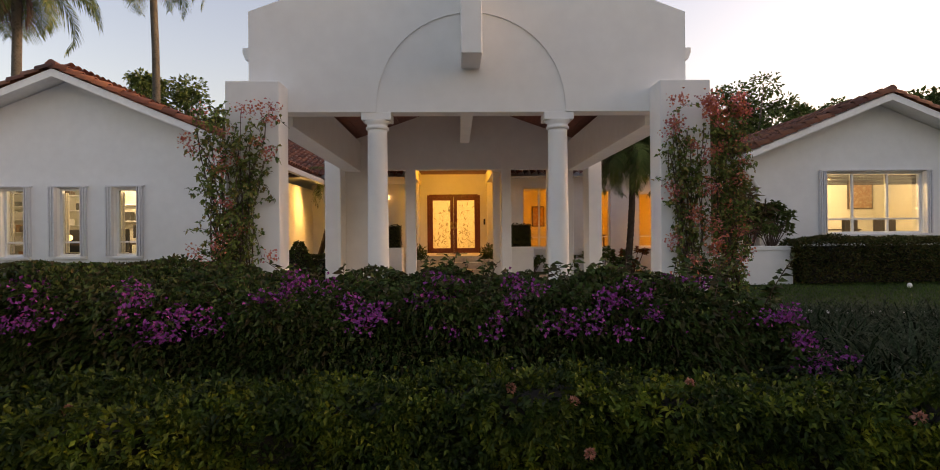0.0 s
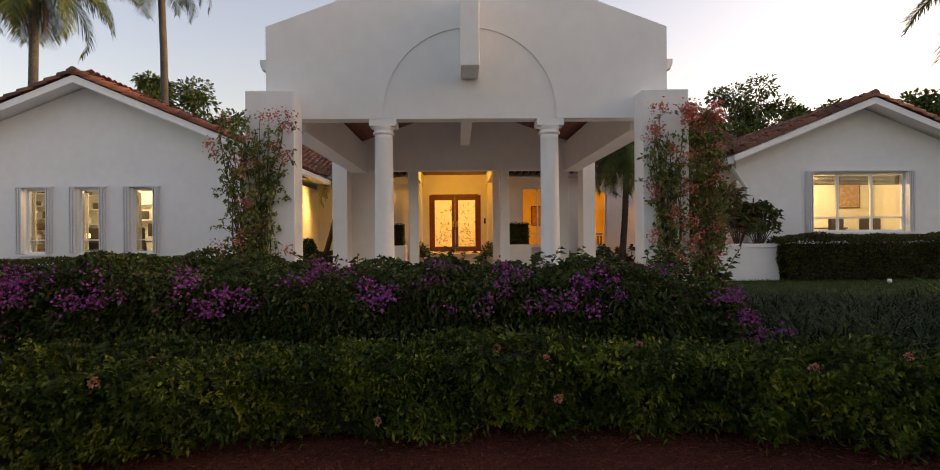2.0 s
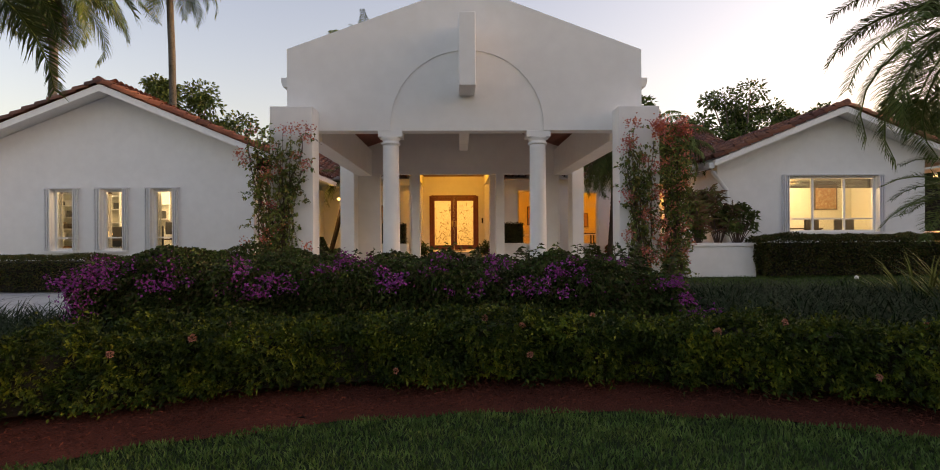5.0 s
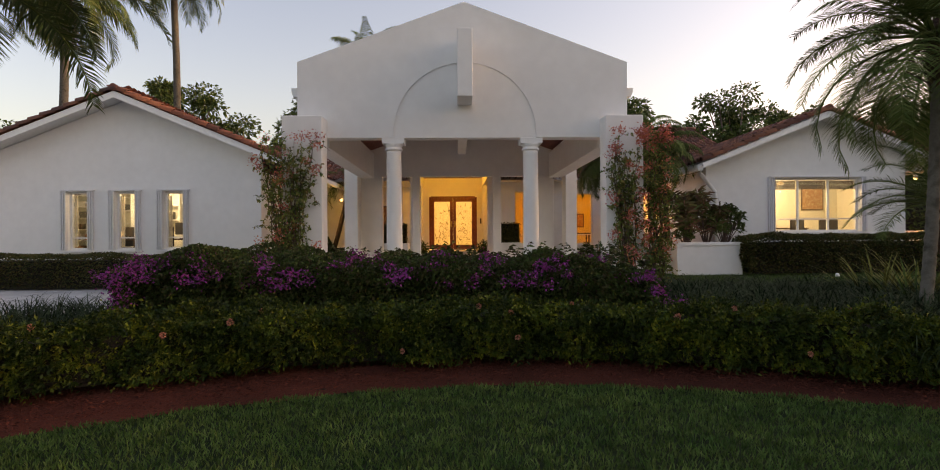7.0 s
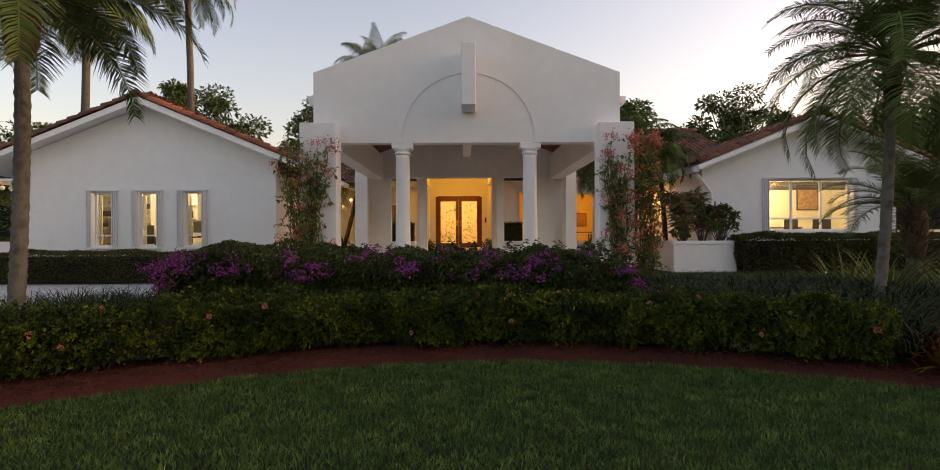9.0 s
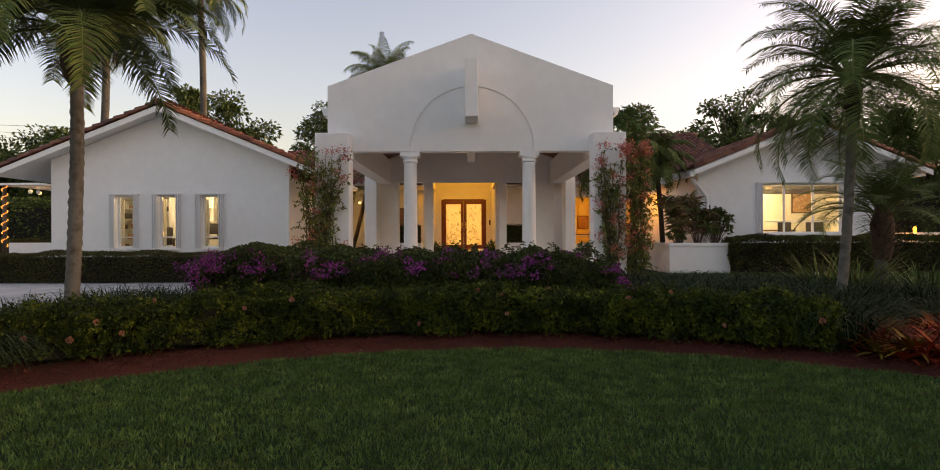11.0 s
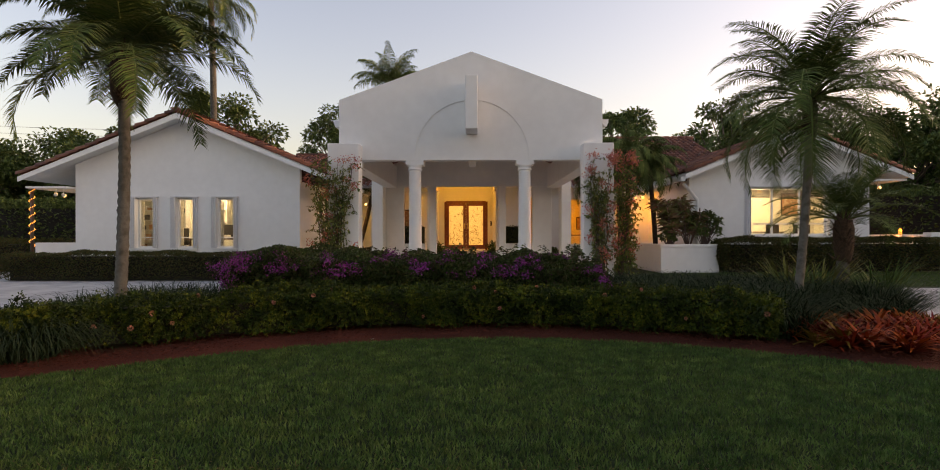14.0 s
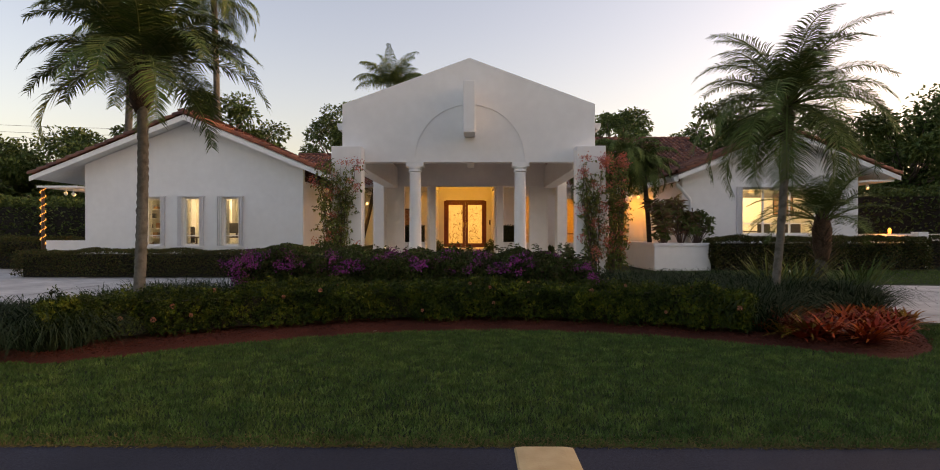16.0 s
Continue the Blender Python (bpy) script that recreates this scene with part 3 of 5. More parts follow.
# ---- windows ----
def window(name, x0, x1, y, z0, z1, mullions, rail, shutters=True, label=""):
    """A framed window set in a wall's opening, with panes, sill, a lower rail and accordion shutter stacks at its sides."""
    w = thing(name, label or "white-framed window with shutter stacks at its sides", "window", kind="structure", at=(0, y, 0))
    bm = bmesh.new()
    f = 0.05
    box(bm, x0, x0 + f, 0.1, 0.18, z0, z1), box(bm, x1 - f, x1, 0.1, 0.18, z0, z1), box(bm, x0 + f, x1 - f, 0.1, 0.18, z0, z0 + f), box(bm, x0 + f, x1 - f, 0.1, 0.18, z1 - f, z1)
    part("window_frame", bm, TRIM, w)
    edges = [x0 + f] + list(mullions) + [x1 - f]
    for m in mullions:
        bm = bmesh.new()
        box(bm, m - 0.025, m + 0.025, 0.11, 0.17, z0 + f, z1 - f)
        part("mullion", bm, TRIM, w)
    for a, b in zip(edges, edges[1:]):
        bm = bmesh.new()
        box(bm, a, b, 0.135, 0.143, z0 + f, z1 - f)
        part("pane", bm, GLASS, w).visible_shadow = False
        bm = bmesh.new()
        box(bm, a + (0.025 if a != edges[0] else 0), b - (0.025 if b != edges[-1] else 0), 0.115, 0.165, rail - 0.018, rail + 0.018)
        part("rail", bm, TRIM, w)
    bm = bmesh.new()
    box(bm, x0 - 0.12, x1 + 0.12, -0.07, 0.1, z0 - 0.06, z0 - 0.002, 0.006)
    part("window_sill", bm, STUCCO, w)
    if shutters:
        for a, s in ((x0, -1), (x1, 1)):
            for k in range((5 if s < 0 else 4) if shutters == 1 else 6):
                bm = bmesh.new()
                c = a + s * (0.014 + 0.029 * k)
                box(bm, c - 0.011, c + 0.011, -0.1 + 0.02 * (k % 2), 0.0, z0, z1 + 0.02)
                part("shutter_slat", bm, ALU, w, "pale folded aluminium shutter slat")
            bm = bmesh.new()
        box(bm, x0 - 0.15, x1 + 0.15, -0.07, 0.0, z1 + 0.022, z1 + 0.05)
        part("shutter_track", bm, ALU, w, "thin aluminium shutter track")
    return w


def wall_with_openings(bm, x0, x1, y0, y1, z0, z1, holes):
    """holes: (xa, xb, za, zb), from left to right, on a rectangle."""
    xs = sorted({x0, x1, *(h[0] for h in holes), *(h[1] for h in holes)})
    zs = sorted({z0, z1, *(h[2] for h in holes), *(h[3] for h in holes)})
    vert = {(i, j, k): bm.verts.new((xs[i], y, zs[j])) for i in range(len(xs)) for j in range(len(zs)) for k, y in enumerate((y0, y1))}
    solid = set()
    for i in range(len(xs) - 1):
        for j in range(len(zs) - 1):
            cx, cz = (xs[i] + xs[i + 1]) / 2, (zs[j] + zs[j + 1]) / 2
            if not any(h[0] < cx < h[1] and h[2] < cz < h[3] for h in holes):
                solid.add((i, j))
    for i, j in solid:
        for k in (0, 1):
            bm.faces.new([vert[q] for q in ((i, j, k), (i + 1, j, k), (i + 1, j + 1, k), (i, j + 1, k))])
        for (di, dj), (a, b) in (((-1, 0), ((i, j), (i, j + 1))), ((1, 0), ((i + 1, j), (i + 1, j + 1))), ((0, -1), ((i, j), (i + 1, j))), ((0, 1), ((i, j + 1), (i + 1, j + 1)))):
            if (i + di, j + dj) not in solid:
                bm.faces.new([vert[q] for q in ((*a, 0), (*b, 0), (*b, 1), (*a, 1))])
    for v in [v for v in vert.values() if not v.link_faces]:
        bm.verts.remove(v)


# ---- roofs ----
def tile_shape():
    """One barrel tile: half a tapered tube of 0.38 m, upwards along +y, crown up."""
    V, F = [], []
    for j, (y, r) in enumerate(((0.0, 0.1), (0.40, 0.085))):
        for k in range(7):
            a = math.pi * k / 6
            V.append((r * math.cos(a), y, r * math.sin(a) * 0.75 + (0.02 if j == 0 else 0.0)))
        for k in range(7):
            a = math.pi * k / 6
            V.append(((r - 0.016) * math.cos(a), y, (r - 0.016) * math.sin(a) * 0.75 + (0.02 if j == 0 else 0.0)))
    for k in range(6):
        F += [(k, k + 1, 14 + k + 1, 14 + k), (k, 7 + k, 8 + k, k + 1)]
    return np.array(V), np.array(F)


TV, TF = tile_shape()
TILE_MESH = [None]


def tiled(name, origin, along, up, length, rise, parent, skip=None, pieces=0):
    """Courses of barrel tiles over a slope: along the eave and up the slope."""
    o, a, u = Vector(origin), Vector(along).normalized(), Vector(up).normalized()
    nrm = a.cross(u)
    if nrm.z < 0:
        nrm = -nrm
    M = np.array([a, u, nrm])
    out = []
    r = random.Random(name)
    for j in range(int(rise / 0.35) + 1):
        for i in range(int(length / 0.22) + 1):
            s, t = (i + 0.5) * 0.22, j * 0.35
            p = o + a * s + u * t
            if s > length or t > rise or (skip and skip(p)):
                continue
            q = TV.copy()
            q[:, 0] += r.uniform(-0.006, 0.006)
            q[:, 2] += r.uniform(-0.006, 0.01)
            if pieces and i < pieces:
                if TILE_MESH[0] is None:
                    TILE_MESH[0] = raw("roof_tile", TV, TF, TILE_PIECE, parent, True)
                    ob = TILE_MESH[0]
                else:
                    ob = new("roof_tile", TILE_MESH[0].data)
                    ob.parent = parent
                m4 = Matrix((a, u, nrm)).transposed().to_4x4()
                ob.matrix_basis = Matrix.Translation(p + nrm * r.uniform(-0.006, 0.01)) @ m4
                continue
            out.append((q @ M + np.array(p), TF))
    V, F = join(out)
    return tagged(raw(name, V, F, TILE, parent, True), kind="stuff")


def gable_roof(name, ax, az, ex0, ex1, ez0, ez1, y0, y1, label):
    """A gabled roof along y, with white barge boards at the front, and tiles up the rakes."""
    root = thing(name, label, "roof", kind="structure")
    sides = [(ex0, ez0), (ex1, ez1)]
    bm = bmesh.new()
    prism(bm, [(ex0, ez0 - 0.02), (ax, az - 0.02), (ex1, ez1 - 0.02), (ex1, ez1 + 0.06), (ax, az + 0.06), (ex0, ez0 + 0.06)], y0 + 0.04, y1)
    part("roof_deck", bm, TRIM, root, "white-painted roof soffit")
    bm = bmesh.new()
    prism(bm, [(ex0, ez0 - 0.09), (ax, az - 0.11), (ex1, ez1 - 0.09), (ex1, ez1 + 0.05), (ax, az + 0.05), (ex0, ez0 + 0.05)], y0, y0 + 0.04)
    part("barge_board", bm, TRIM, root, "white barge board")
    rake = []
    for ex, ez in sides:
        sl = Vector((ax - ex, 0, az - ez))
        tiled("roof_tiles", (ex, y0 + 0.2, ez + 0.09), (0, 1, 0), sl, y1 - y0 - 0.2, sl.length, root, None, 20)
        n = int(sl.length / 0.3)
        for k in range(n):
            rake.append((Vector((ex, y0 + 0.06, ez + 0.07)) + sl * (k / n), math.atan2(sl.z, abs(sl.x)), 1 if sl.x > 0 else -1))
    # rake tiles share one mesh, each a piece of its own
    bm = bmesh.new()
    for v in TV:
        bm.verts.new((v[1] * 0.95, v[0] * 1.2, v[2] * 1.75))
    bm.verts.ensure_lookup_table()
    for q in TF:
        bm.faces.new([bm.verts[i] for i in q]).smooth = True
    first = None
    for p, ang, sgn in rake:
        if first is None:
            ob = first = link("rake_tile", bm, TILE_PIECE, root)
        else:
            ob = new("rake_tile", first.data)
            ob.parent = root
        rot = pose(0, 0, 0, 0, -math.degrees(ang), 0) if sgn > 0 else pose(0, 0, 0, 0, 0, 180) @ pose(0, 0, 0, 0, -math.degrees(ang), 0)
        ob.matrix_basis = Matrix.Translation(p + Vector((0, random.uniform(-0.012, 0.012), random.uniform(-0.004, 0.008)))) @ rot
    bm = bmesh.new()
    k = 0
    y = y0 - 0.02
    while y < y1:
        tube(bm, [(ax, y, az + 0.13 + 0.012), (ax, y + 0.4, az + 0.13 - 0.012)], [0.1, 0.085], 10)
        y += 0.36
    part("ridge_tiles", bm, TILE, root)
    return root


# ---- left wing ----
LY = 13.0
LW = [(-9.9, -9.36), (-8.69, -8.15), (-7.46, -6.93)]
bm = bmesh.new()
wall_with_openings(bm, -11.75, -4.95, LY, LY + 0.2, 0, 2.9, [(a, b, 0.79, 2.29) for a, b in LW])
prism(bm, [(-11.75, 2.9), (-4.95, 2.9), (-4.95, 4.7 - 0.418 * 3.43 - 0.04), (-8.38, 4.66), (-11.75, 4.7 - 0.398 * 3.37 - 0.04)], LY, LY + 0.2)
bmesh.ops.remove_doubles(bm, verts=bm.verts, dist=0.0005)
structure("wall_left_wing", bm, STUCCO, "white stucco gable wall with three narrow windows", "wall")
for k, (a, b) in enumerate(LW):
    window("window_%d" % (k + 1), a, b, LY, 0.79, 2.29, [], 1.1, 1, "narrow white-framed window with folded shutters")
gable_roof("roof_left_wing", -8.38, 4.7, -13.05, -4.12, 2.84, 2.92, 12.4, 24, "terracotta barrel-tiled gable roof with white barge boards")
bm = bmesh.new()
box(bm, -5.15, -4.95, LY + 0.2, 20.5, 0, 2.8)
structure("wall_left_wing_side", bm, STUCCO, "white side wall of the wing lit by a garden lamp", "wall")
bm = bmesh.new()
box(bm, -4.12, -3.98, 12.52, 20, 2.79, 2.92)
structure("gutter_left_wing", bm, TRIM, "white metal gutter along the wing's eave", "gutter")
room("left_wing", -11.6, -5.2, LY + 0.2, 15.3, 0.3, 2.7, 21, (1.0, 0.9, 0.54), (-8.3, 14.2, 2.5), ROOMWHITE)
# side porch of the left wing: soffit, low wall
bm = bmesh.new()
box(bm, -13.2, -11.77, LY + 0.3, LY + 0.5, 0, 0.95)
structure("wall_side_porch", bm, STUCCO, "low white wall beside the wing", "wall")
bm = bmesh.new()
box(bm, -12.98, -11.76, 12.62, 16.0, 2.57, 2.63)
structure("ceiling_side_porch", bm, TRIM, "white flat soffit of the side porch", "ceiling")
bm = bmesh.new()
box(bm, 12.96, 13.8, 13.66, 17.0, 2.83, 2.89)
structure("ceiling_right_eave", bm, TRIM, "white flat soffit under the wing's eave", "ceiling")
bm = bmesh.new()
lathe(bm, [(0.05, 0), (0.05, 2.57)], -12.88, 12.75, 10)
post = structure("porch_post", bm, DARKWOOD, "slim dark corner post wound with glowing string lights", "post")
bm = bmesh.new()
wire = [(-12.88 + 0.07 * math.cos(k * 0.3), 12.75 + 0.07 * math.sin(k * 0.3), 0.85 + 0.0115 * k) for k in range(150)]
tube(bm, wire, 0.004, 4)
part("light_wire", bm, BLACK, post)
for k in range(0, 150, 2):
    bm = bmesh.new()
    x, y, z = wire[k]
    lathe(bm, [(0.004, -0.018), (0.018, 0.0), (0.004, 0.018)], seg=6)
    for v in bm.verts:
        v.co += Vector((x, y - 0.004, z))
    part("fairy_bulb", bm, FAIRY, post)

# ---- right wing ----
RY = 14.13
bm = bmesh.new()
RW = (9.14, 11.62)
wall_with_openings(bm, 7.2, 12.95, RY, RY + 0.2, 0, 2.9, [(RW[0], RW[1], 1.14, 2.66)])
prism(bm, [(7.2, 2.9), (12.95, 2.9), (12.95, 4.4 - 0.415 * 2.58 - 0.04), (10.37, 4.36), (7.2, 4.4 - 0.404 * 3.17 - 0.04)], RY, RY + 0.2)
bmesh.ops.remove_doubles(bm, verts=bm.verts, dist=0.0005)
structure("wall_right_wing", bm, STUCCO, "white stucco gable wall with a wide window", "wall")
window("window_4", RW[0], RW[1], RY, 1.14, 2.66, [9.9, 10.78], 1.5, 2, "wide three-pane white window with folded shutter stacks")
gable_roof("roof_right_wing", 10.37, 4.4, 6.86, 13.9, 2.98, 2.94, 13.5, 24, "terracotta barrel-tiled gable roof with white barge boards")
bm = bmesh.new()
box(bm, 7.2, 7.4, RY + 0.2, 18.5, 0, 2.9)
structure("wall_right_wing_side", bm, STUCCO, "white side wall glowing in warm garden light", "wall")
bm = bmesh.new()
box(bm, 6.76, 6.9, 13.62, 18.5, 2.84, 2.97)
structure("gutter_right_wing", bm, TRIM, "white metal gutter along the wing's eave", "gutter")
bm = bmesh.new()
tube(bm, [(6.83, 13.66, 2.88), (6.87, 13.68, 2.74), (7.42, 14.05, 2.28), (7.44, 14.06, 2.1), (7.44, 14.06, 0.1)], 0.055)
tagged(link("downpipe", bm, TRIM), "white metal downpipe bent from the gutter", "downpipe", kind="structure")
room("right_wing", 7.6, 12.8, RY + 0.2, 16.9, 0.4, 2.85, 36, (1.0, 0.86, 0.46), (10.2, 15.7, 2.6), ROOMWHITE)

# ---- main house behind ----
MY = 18.5
bm = bmesh.new()
wall_with_openings(bm, 1.5, 7.2, MY, MY + 0.2, 0, 3.1, [(2.15, 3.3, 0.75, 2.7), (4.1, 5.0, 0.75, 2.6), (5.9, 6.6, 0.75, 2.5)])
structure("wall_main_right", bm, STUCCO, "white garden wall of the house with lit windows", "wall")
window("window_5", 2.15, 3.3, MY, 0.75, 2.7, [2.72], 1.1, False, "white-framed garden window with a lit room behind")
window("window_6", 4.1, 5.0, MY, 0.75, 2.6, [], 1.1, False, "white-framed garden window with a lit room behind")
window("window_7", 5.9, 6.6, MY, 0.75, 2.5, [], 1.1, False, "narrow white-framed window glowing warm")
room("living", 2.25, 7.1, MY + 0.2, 23, 0.4, 2.9, 26, WARM, (4.6, 20.5, 2.7))
for nm, x0, x1, rz, ry in (("left", -8.4, -1.55, 5.0, 24.0), ("right", 1.5, 11.5, 6.05, 25.5)):
    root = thing("roof_main_" + nm, "terracotta barrel-tiled main roof rising behind", "roof", kind="structure")
    up = Vector((0, ry - 18.0, rz - 3.0))
    bm = bmesh.new()
    v = [bm.verts.new(c) for c in ((x0, 18.0, 3.0), (x1, 18.0, 3.0), (x1, ry, rz), (x0, ry, rz), (x1, 2 * ry - 18, 3.0), (x0, 2 * ry - 18, 3.0))]
    for q in ((0, 1, 2, 3), (3, 2, 4, 5), (0, 3, 5), (1, 4, 2), (0, 5, 4, 1)):
        bm.faces.new([v[i] for i in q])
    part("roof_deck", bm, TRIM, root)
    tiled("roof_tiles", (x0, 17.95, 3.03), (1, 0, 0), up, x1 - x0, up.length, root)
    bm = bmesh.new()
    x = x0
    while x < x1:
        tube(bm, [(x, ry, rz + 0.09), (x + 0.4, ry, rz + 0.07)], [0.1, 0.085], 10)
        x += 0.36
    part("ridge_tiles", bm, TILE, root)


# ---- hedges ----
def leafy(name, boxf, count, length, width, material, seed, label, category="hedge", lump=0.05, scale=7.0, droop=0.15, group="", whorl=0, coarse=0.5):
    """A clipped hedge. boxf(u, v, w) maps the unit cube to places: u along, v across, w up. Leaves cover its top and sides."""
    rng = np.random.default_rng(seed)
    n = count // max(1, whorl)
    face = rng.choice(4, n, p=[0.36, 0.4, 0.12, 0.12])  # top, front, back, ends
    u, v, w = rng.random(n), rng.random(n), rng.random(n) ** 0.8
    inner = rng.random(n) ** 2 * 0.22
    w = np.where(face == 0, 1 - inner * 0.5, w)
    v = np.where(face == 1, inner * 0.6, np.where(face == 2, 1 - inner * 0.6, v))
    ends = rng.integers(0, 2, n)
    u = np.where(face == 3, np.where(ends == 0, inner * 0.06, 1 - inner * 0.06), u)
    # round the top edges
    edge = np.clip((w - 0.8) / 0.2, 0, 1)
    v = 0.5 + (v - 0.5) * (1 - 0.16 * edge ** 2)
    P = boxf(u, v, w)
    e = 1e-3
    Nw = unit(boxf(u, v, w + e) - P)
    Nv = unit(boxf(u, v + e, w) - P)
    Nu = unit(boxf(u + e, v, w) - P)
    N = np.where((face == 0)[:, None], Nw, np.where((face == 1)[:, None], -Nv, np.where((face == 2)[:, None], Nv, Nu * np.where(ends == 0, -1, 1)[:, None])))
    P = P + N * (lumps(P, scale, seed)[:, None] * lump + lumps(P, scale * 0.4, seed + 7)[:, None] * lump * coarse)
    D = N * 0.9 + rng.normal(size=(n, 3)) * 0.55 + np.array([0, 0, 0.35])
    if whorl:
        extra = P[: n // 2].repeat(whorl, 0) + rng.normal(size=(n // 2 * whorl, 3)) * 0.03
        V, F = join([whorls(P, N * 0.8 + rng.normal(size=(n, 3)) * 0.55 + np.array([0, 0, 0.25]), whorl, length, width, rng, droop),
                     leaves(extra, N[: n // 2].repeat(whorl, 0) + rng.normal(size=extra.shape) * 0.7, length, width, rng, droop)])
    else:
        V, F = leaves(P, D, length, width, rng, droop)
    V[:, 2] = np.maximum(V[:, 2], 0.03)
    root = raw(name, V, F, material)
    tagged(root, label, category, group)
    # near-black solid core stands in for shaded twigs behind the leaves
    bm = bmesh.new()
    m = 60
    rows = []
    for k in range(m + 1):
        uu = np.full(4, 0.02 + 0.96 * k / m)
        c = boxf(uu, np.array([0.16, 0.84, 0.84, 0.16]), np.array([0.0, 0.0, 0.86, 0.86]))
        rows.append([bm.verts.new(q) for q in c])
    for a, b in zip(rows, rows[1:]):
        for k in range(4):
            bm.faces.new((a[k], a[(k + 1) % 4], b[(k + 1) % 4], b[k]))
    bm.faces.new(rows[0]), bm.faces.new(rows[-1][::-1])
    part("inner_growth", bm, NEARBLACK, root, "near-black solid core for the shaded inner twigs")
    return root


def arc_hedge(u, v, w):
    x = -3.8 + 7.25 * u
    f = 2.42 - 0.105 * (x - 0.35) ** 2 + 0.1 * (1 - w)
    return np.stack([x, f + 0.56 * v, 0.1 + (0.4 + 0.015 * np.sin(3 * x)) * w], -1)


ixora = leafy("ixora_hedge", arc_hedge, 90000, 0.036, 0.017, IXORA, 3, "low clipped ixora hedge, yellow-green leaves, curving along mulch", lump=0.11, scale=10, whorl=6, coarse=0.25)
rng = np.random.default_rng(8)


def flower_head(name, p, r, n, material, seed, parent):
    g = np.random.default_rng(seed)
    N = unit(g.normal(size=(n, 3)) + np.array([0, -0.3, 0.6]))
    V, F = leaves(np.array(p) + N * r * 0.55, N + g.normal(size=(n, 3)) * 0.5, r * 0.55, r * 0.42, g, 0.05, 0.1)
    return raw(name, V, F, material, parent)


for k, (x, v, z, r) in enumerate(((-1.515, 0.1, 0.5, 0.045), (0.552, 0.12, 0.5, 0.04), (1.8, 0.1, 0.48, 0.05), (-1.9, 0.05, 0.44, 0.04), (-1.35, 0.3, 0.56, 0.035), (0.3, 0.2, 0.55, 0.04), (1.05, 0.3, 0.56, 0.035), (3.05, 0.12, 0.46, 0.045), (-2.9, 0.0, 0.4, 0.05),
                                  (-3.3, 0.02, 0.3, 0.045), (-3.05, 0.0, 0.26, 0.05), (-2.75, 0.0, 0.28, 0.04), (0.6, 0.0, 0.3, 0.04), (2.2, 0.2, 0.56, 0.035), (2.9, 0.3, 0.57, 0.04), (3.3, 0.05, 0.35, 0.05), (-0.3, 0.02, 0.2, 0.035), (2.6, 0.0, 0.25, 0.035), (-2.6, 0.25, 0.55, 0.04))):
    flower_head("flower", (x, 2.42 - 0.105 * (x - 0.35) ** 2 + 0.56 * v - 0.07, z * 0.93 + 0.03), r * 0.62, 90, SALMON, 30 + k, ixora)


def left_hedge(u, v, w):
    return np.stack([-11.8 + 8.0 * u, 10.2 + 1.05 * v, 0.02 + 0.69 * w], -1)


def right_hedge(u, v, w):
    return np.stack([7.7 + 6.9 * u, 12.6 + 0.9 * v + 0.5 * u, 0.05 + 0.94 * w], -1)


leafy("clipped_hedge", left_hedge, 26000, 0.06, 0.03, HEDGE, 4, "dark green clipped hedge before the white wing wall", lump=0.055, scale=5, group="wing hedges")
leafy("clipped_hedge", right_hedge, 26000, 0.075, 0.04, HEDGE, 5, "dark green clipped hedge with bronze leaves under the wide window", lump=0.08, scale=5, group="wing hedges")
leafy("clipped_hedge", lambda u, v, w: np.stack([15.6 + 5 * u, 14.6 + 0.9 * v, 0.05 + 1.0 * w], -1), 9000, 0.07, 0.035, HEDGE, 6, "dark green clipped hedge beside the white gate post", lump=0.04, group="wing hedges")
leafy("garden_shrub", lambda u, v, w: np.stack([-16.0 + 2.9 * u, 13.9 + 1.3 * v, 0.02 + 1.0 * w], -1), 7000, 0.08, 0.04, HEDGE, 9, "rounded dark shrub beside the low white wall", "shrub", lump=0.14, scale=4)
leafy("clipped_hedge", lambda u, v, w: np.stack([-3.4 + 1.3 * u, 13.4 + 0.7 * v, 0.02 + 0.72 * w], -1), 4000, 0.06, 0.03, HEDGE, 7, "small clipped hedge beside the porch", lump=0.03, group="wing hedges")

# ---- bougainvillea bank ----
def bank(u, v, w):
    x = -3.14 + 5.3 * u
    taper = 1 - 0.25 * np.clip((u - 0.8) / 0.2, 0, 1) ** 2 - 0.1 * np.clip((0.12 - u) / 0.12, 0, 1) ** 2
    return np.stack([x, 3.3 + (1.35 * v) - 0.12 * (1 - w) * 0 , 0.05 + (0.76 + 0.1 * np.clip(-(x + 1.2), 0, 1)) * w * taper], -1)


boug = leafy("bougainvillea", bank, 85000, 0.053, 0.03, BOUG, 11, "spreading bougainvillea bank, dark leaves with purple bracts", "shrub", lump=0.13, scale=5.5, droop=0.4, coarse=0.35)
# loose shoots above the bank
rng = np.random.default_rng(21)
PP, DD = [], []
bm = bmesh.new()
for k in range(190):
    x, y = rng.uniform(-3.1, 2.1), rng.uniform(3.5, 4.5)
    lean = rng.normal(size=2) * 0.1
    h = rng.uniform(0.08, 0.42) ** 1.15 * (1.0 if x > -1 else 0.7)
    z0 = 0.74
    pts = [(x + lean[0] * s, y + lean[1] * s, z0 + h * s - 0.06 * s * s) for s in (0, 0.35, 0.7, 1.0)]
    tube(bm, pts, [0.004, 0.0035, 0.003, 0.002], 4)
    for q in range(19):
        s = q / 18
        PP.append((x + lean[0] * s, y + lean[1] * s, z0 + h * s - 0.06 * s * s))
        DD.append((rng.normal(), rng.normal(), 0.25))
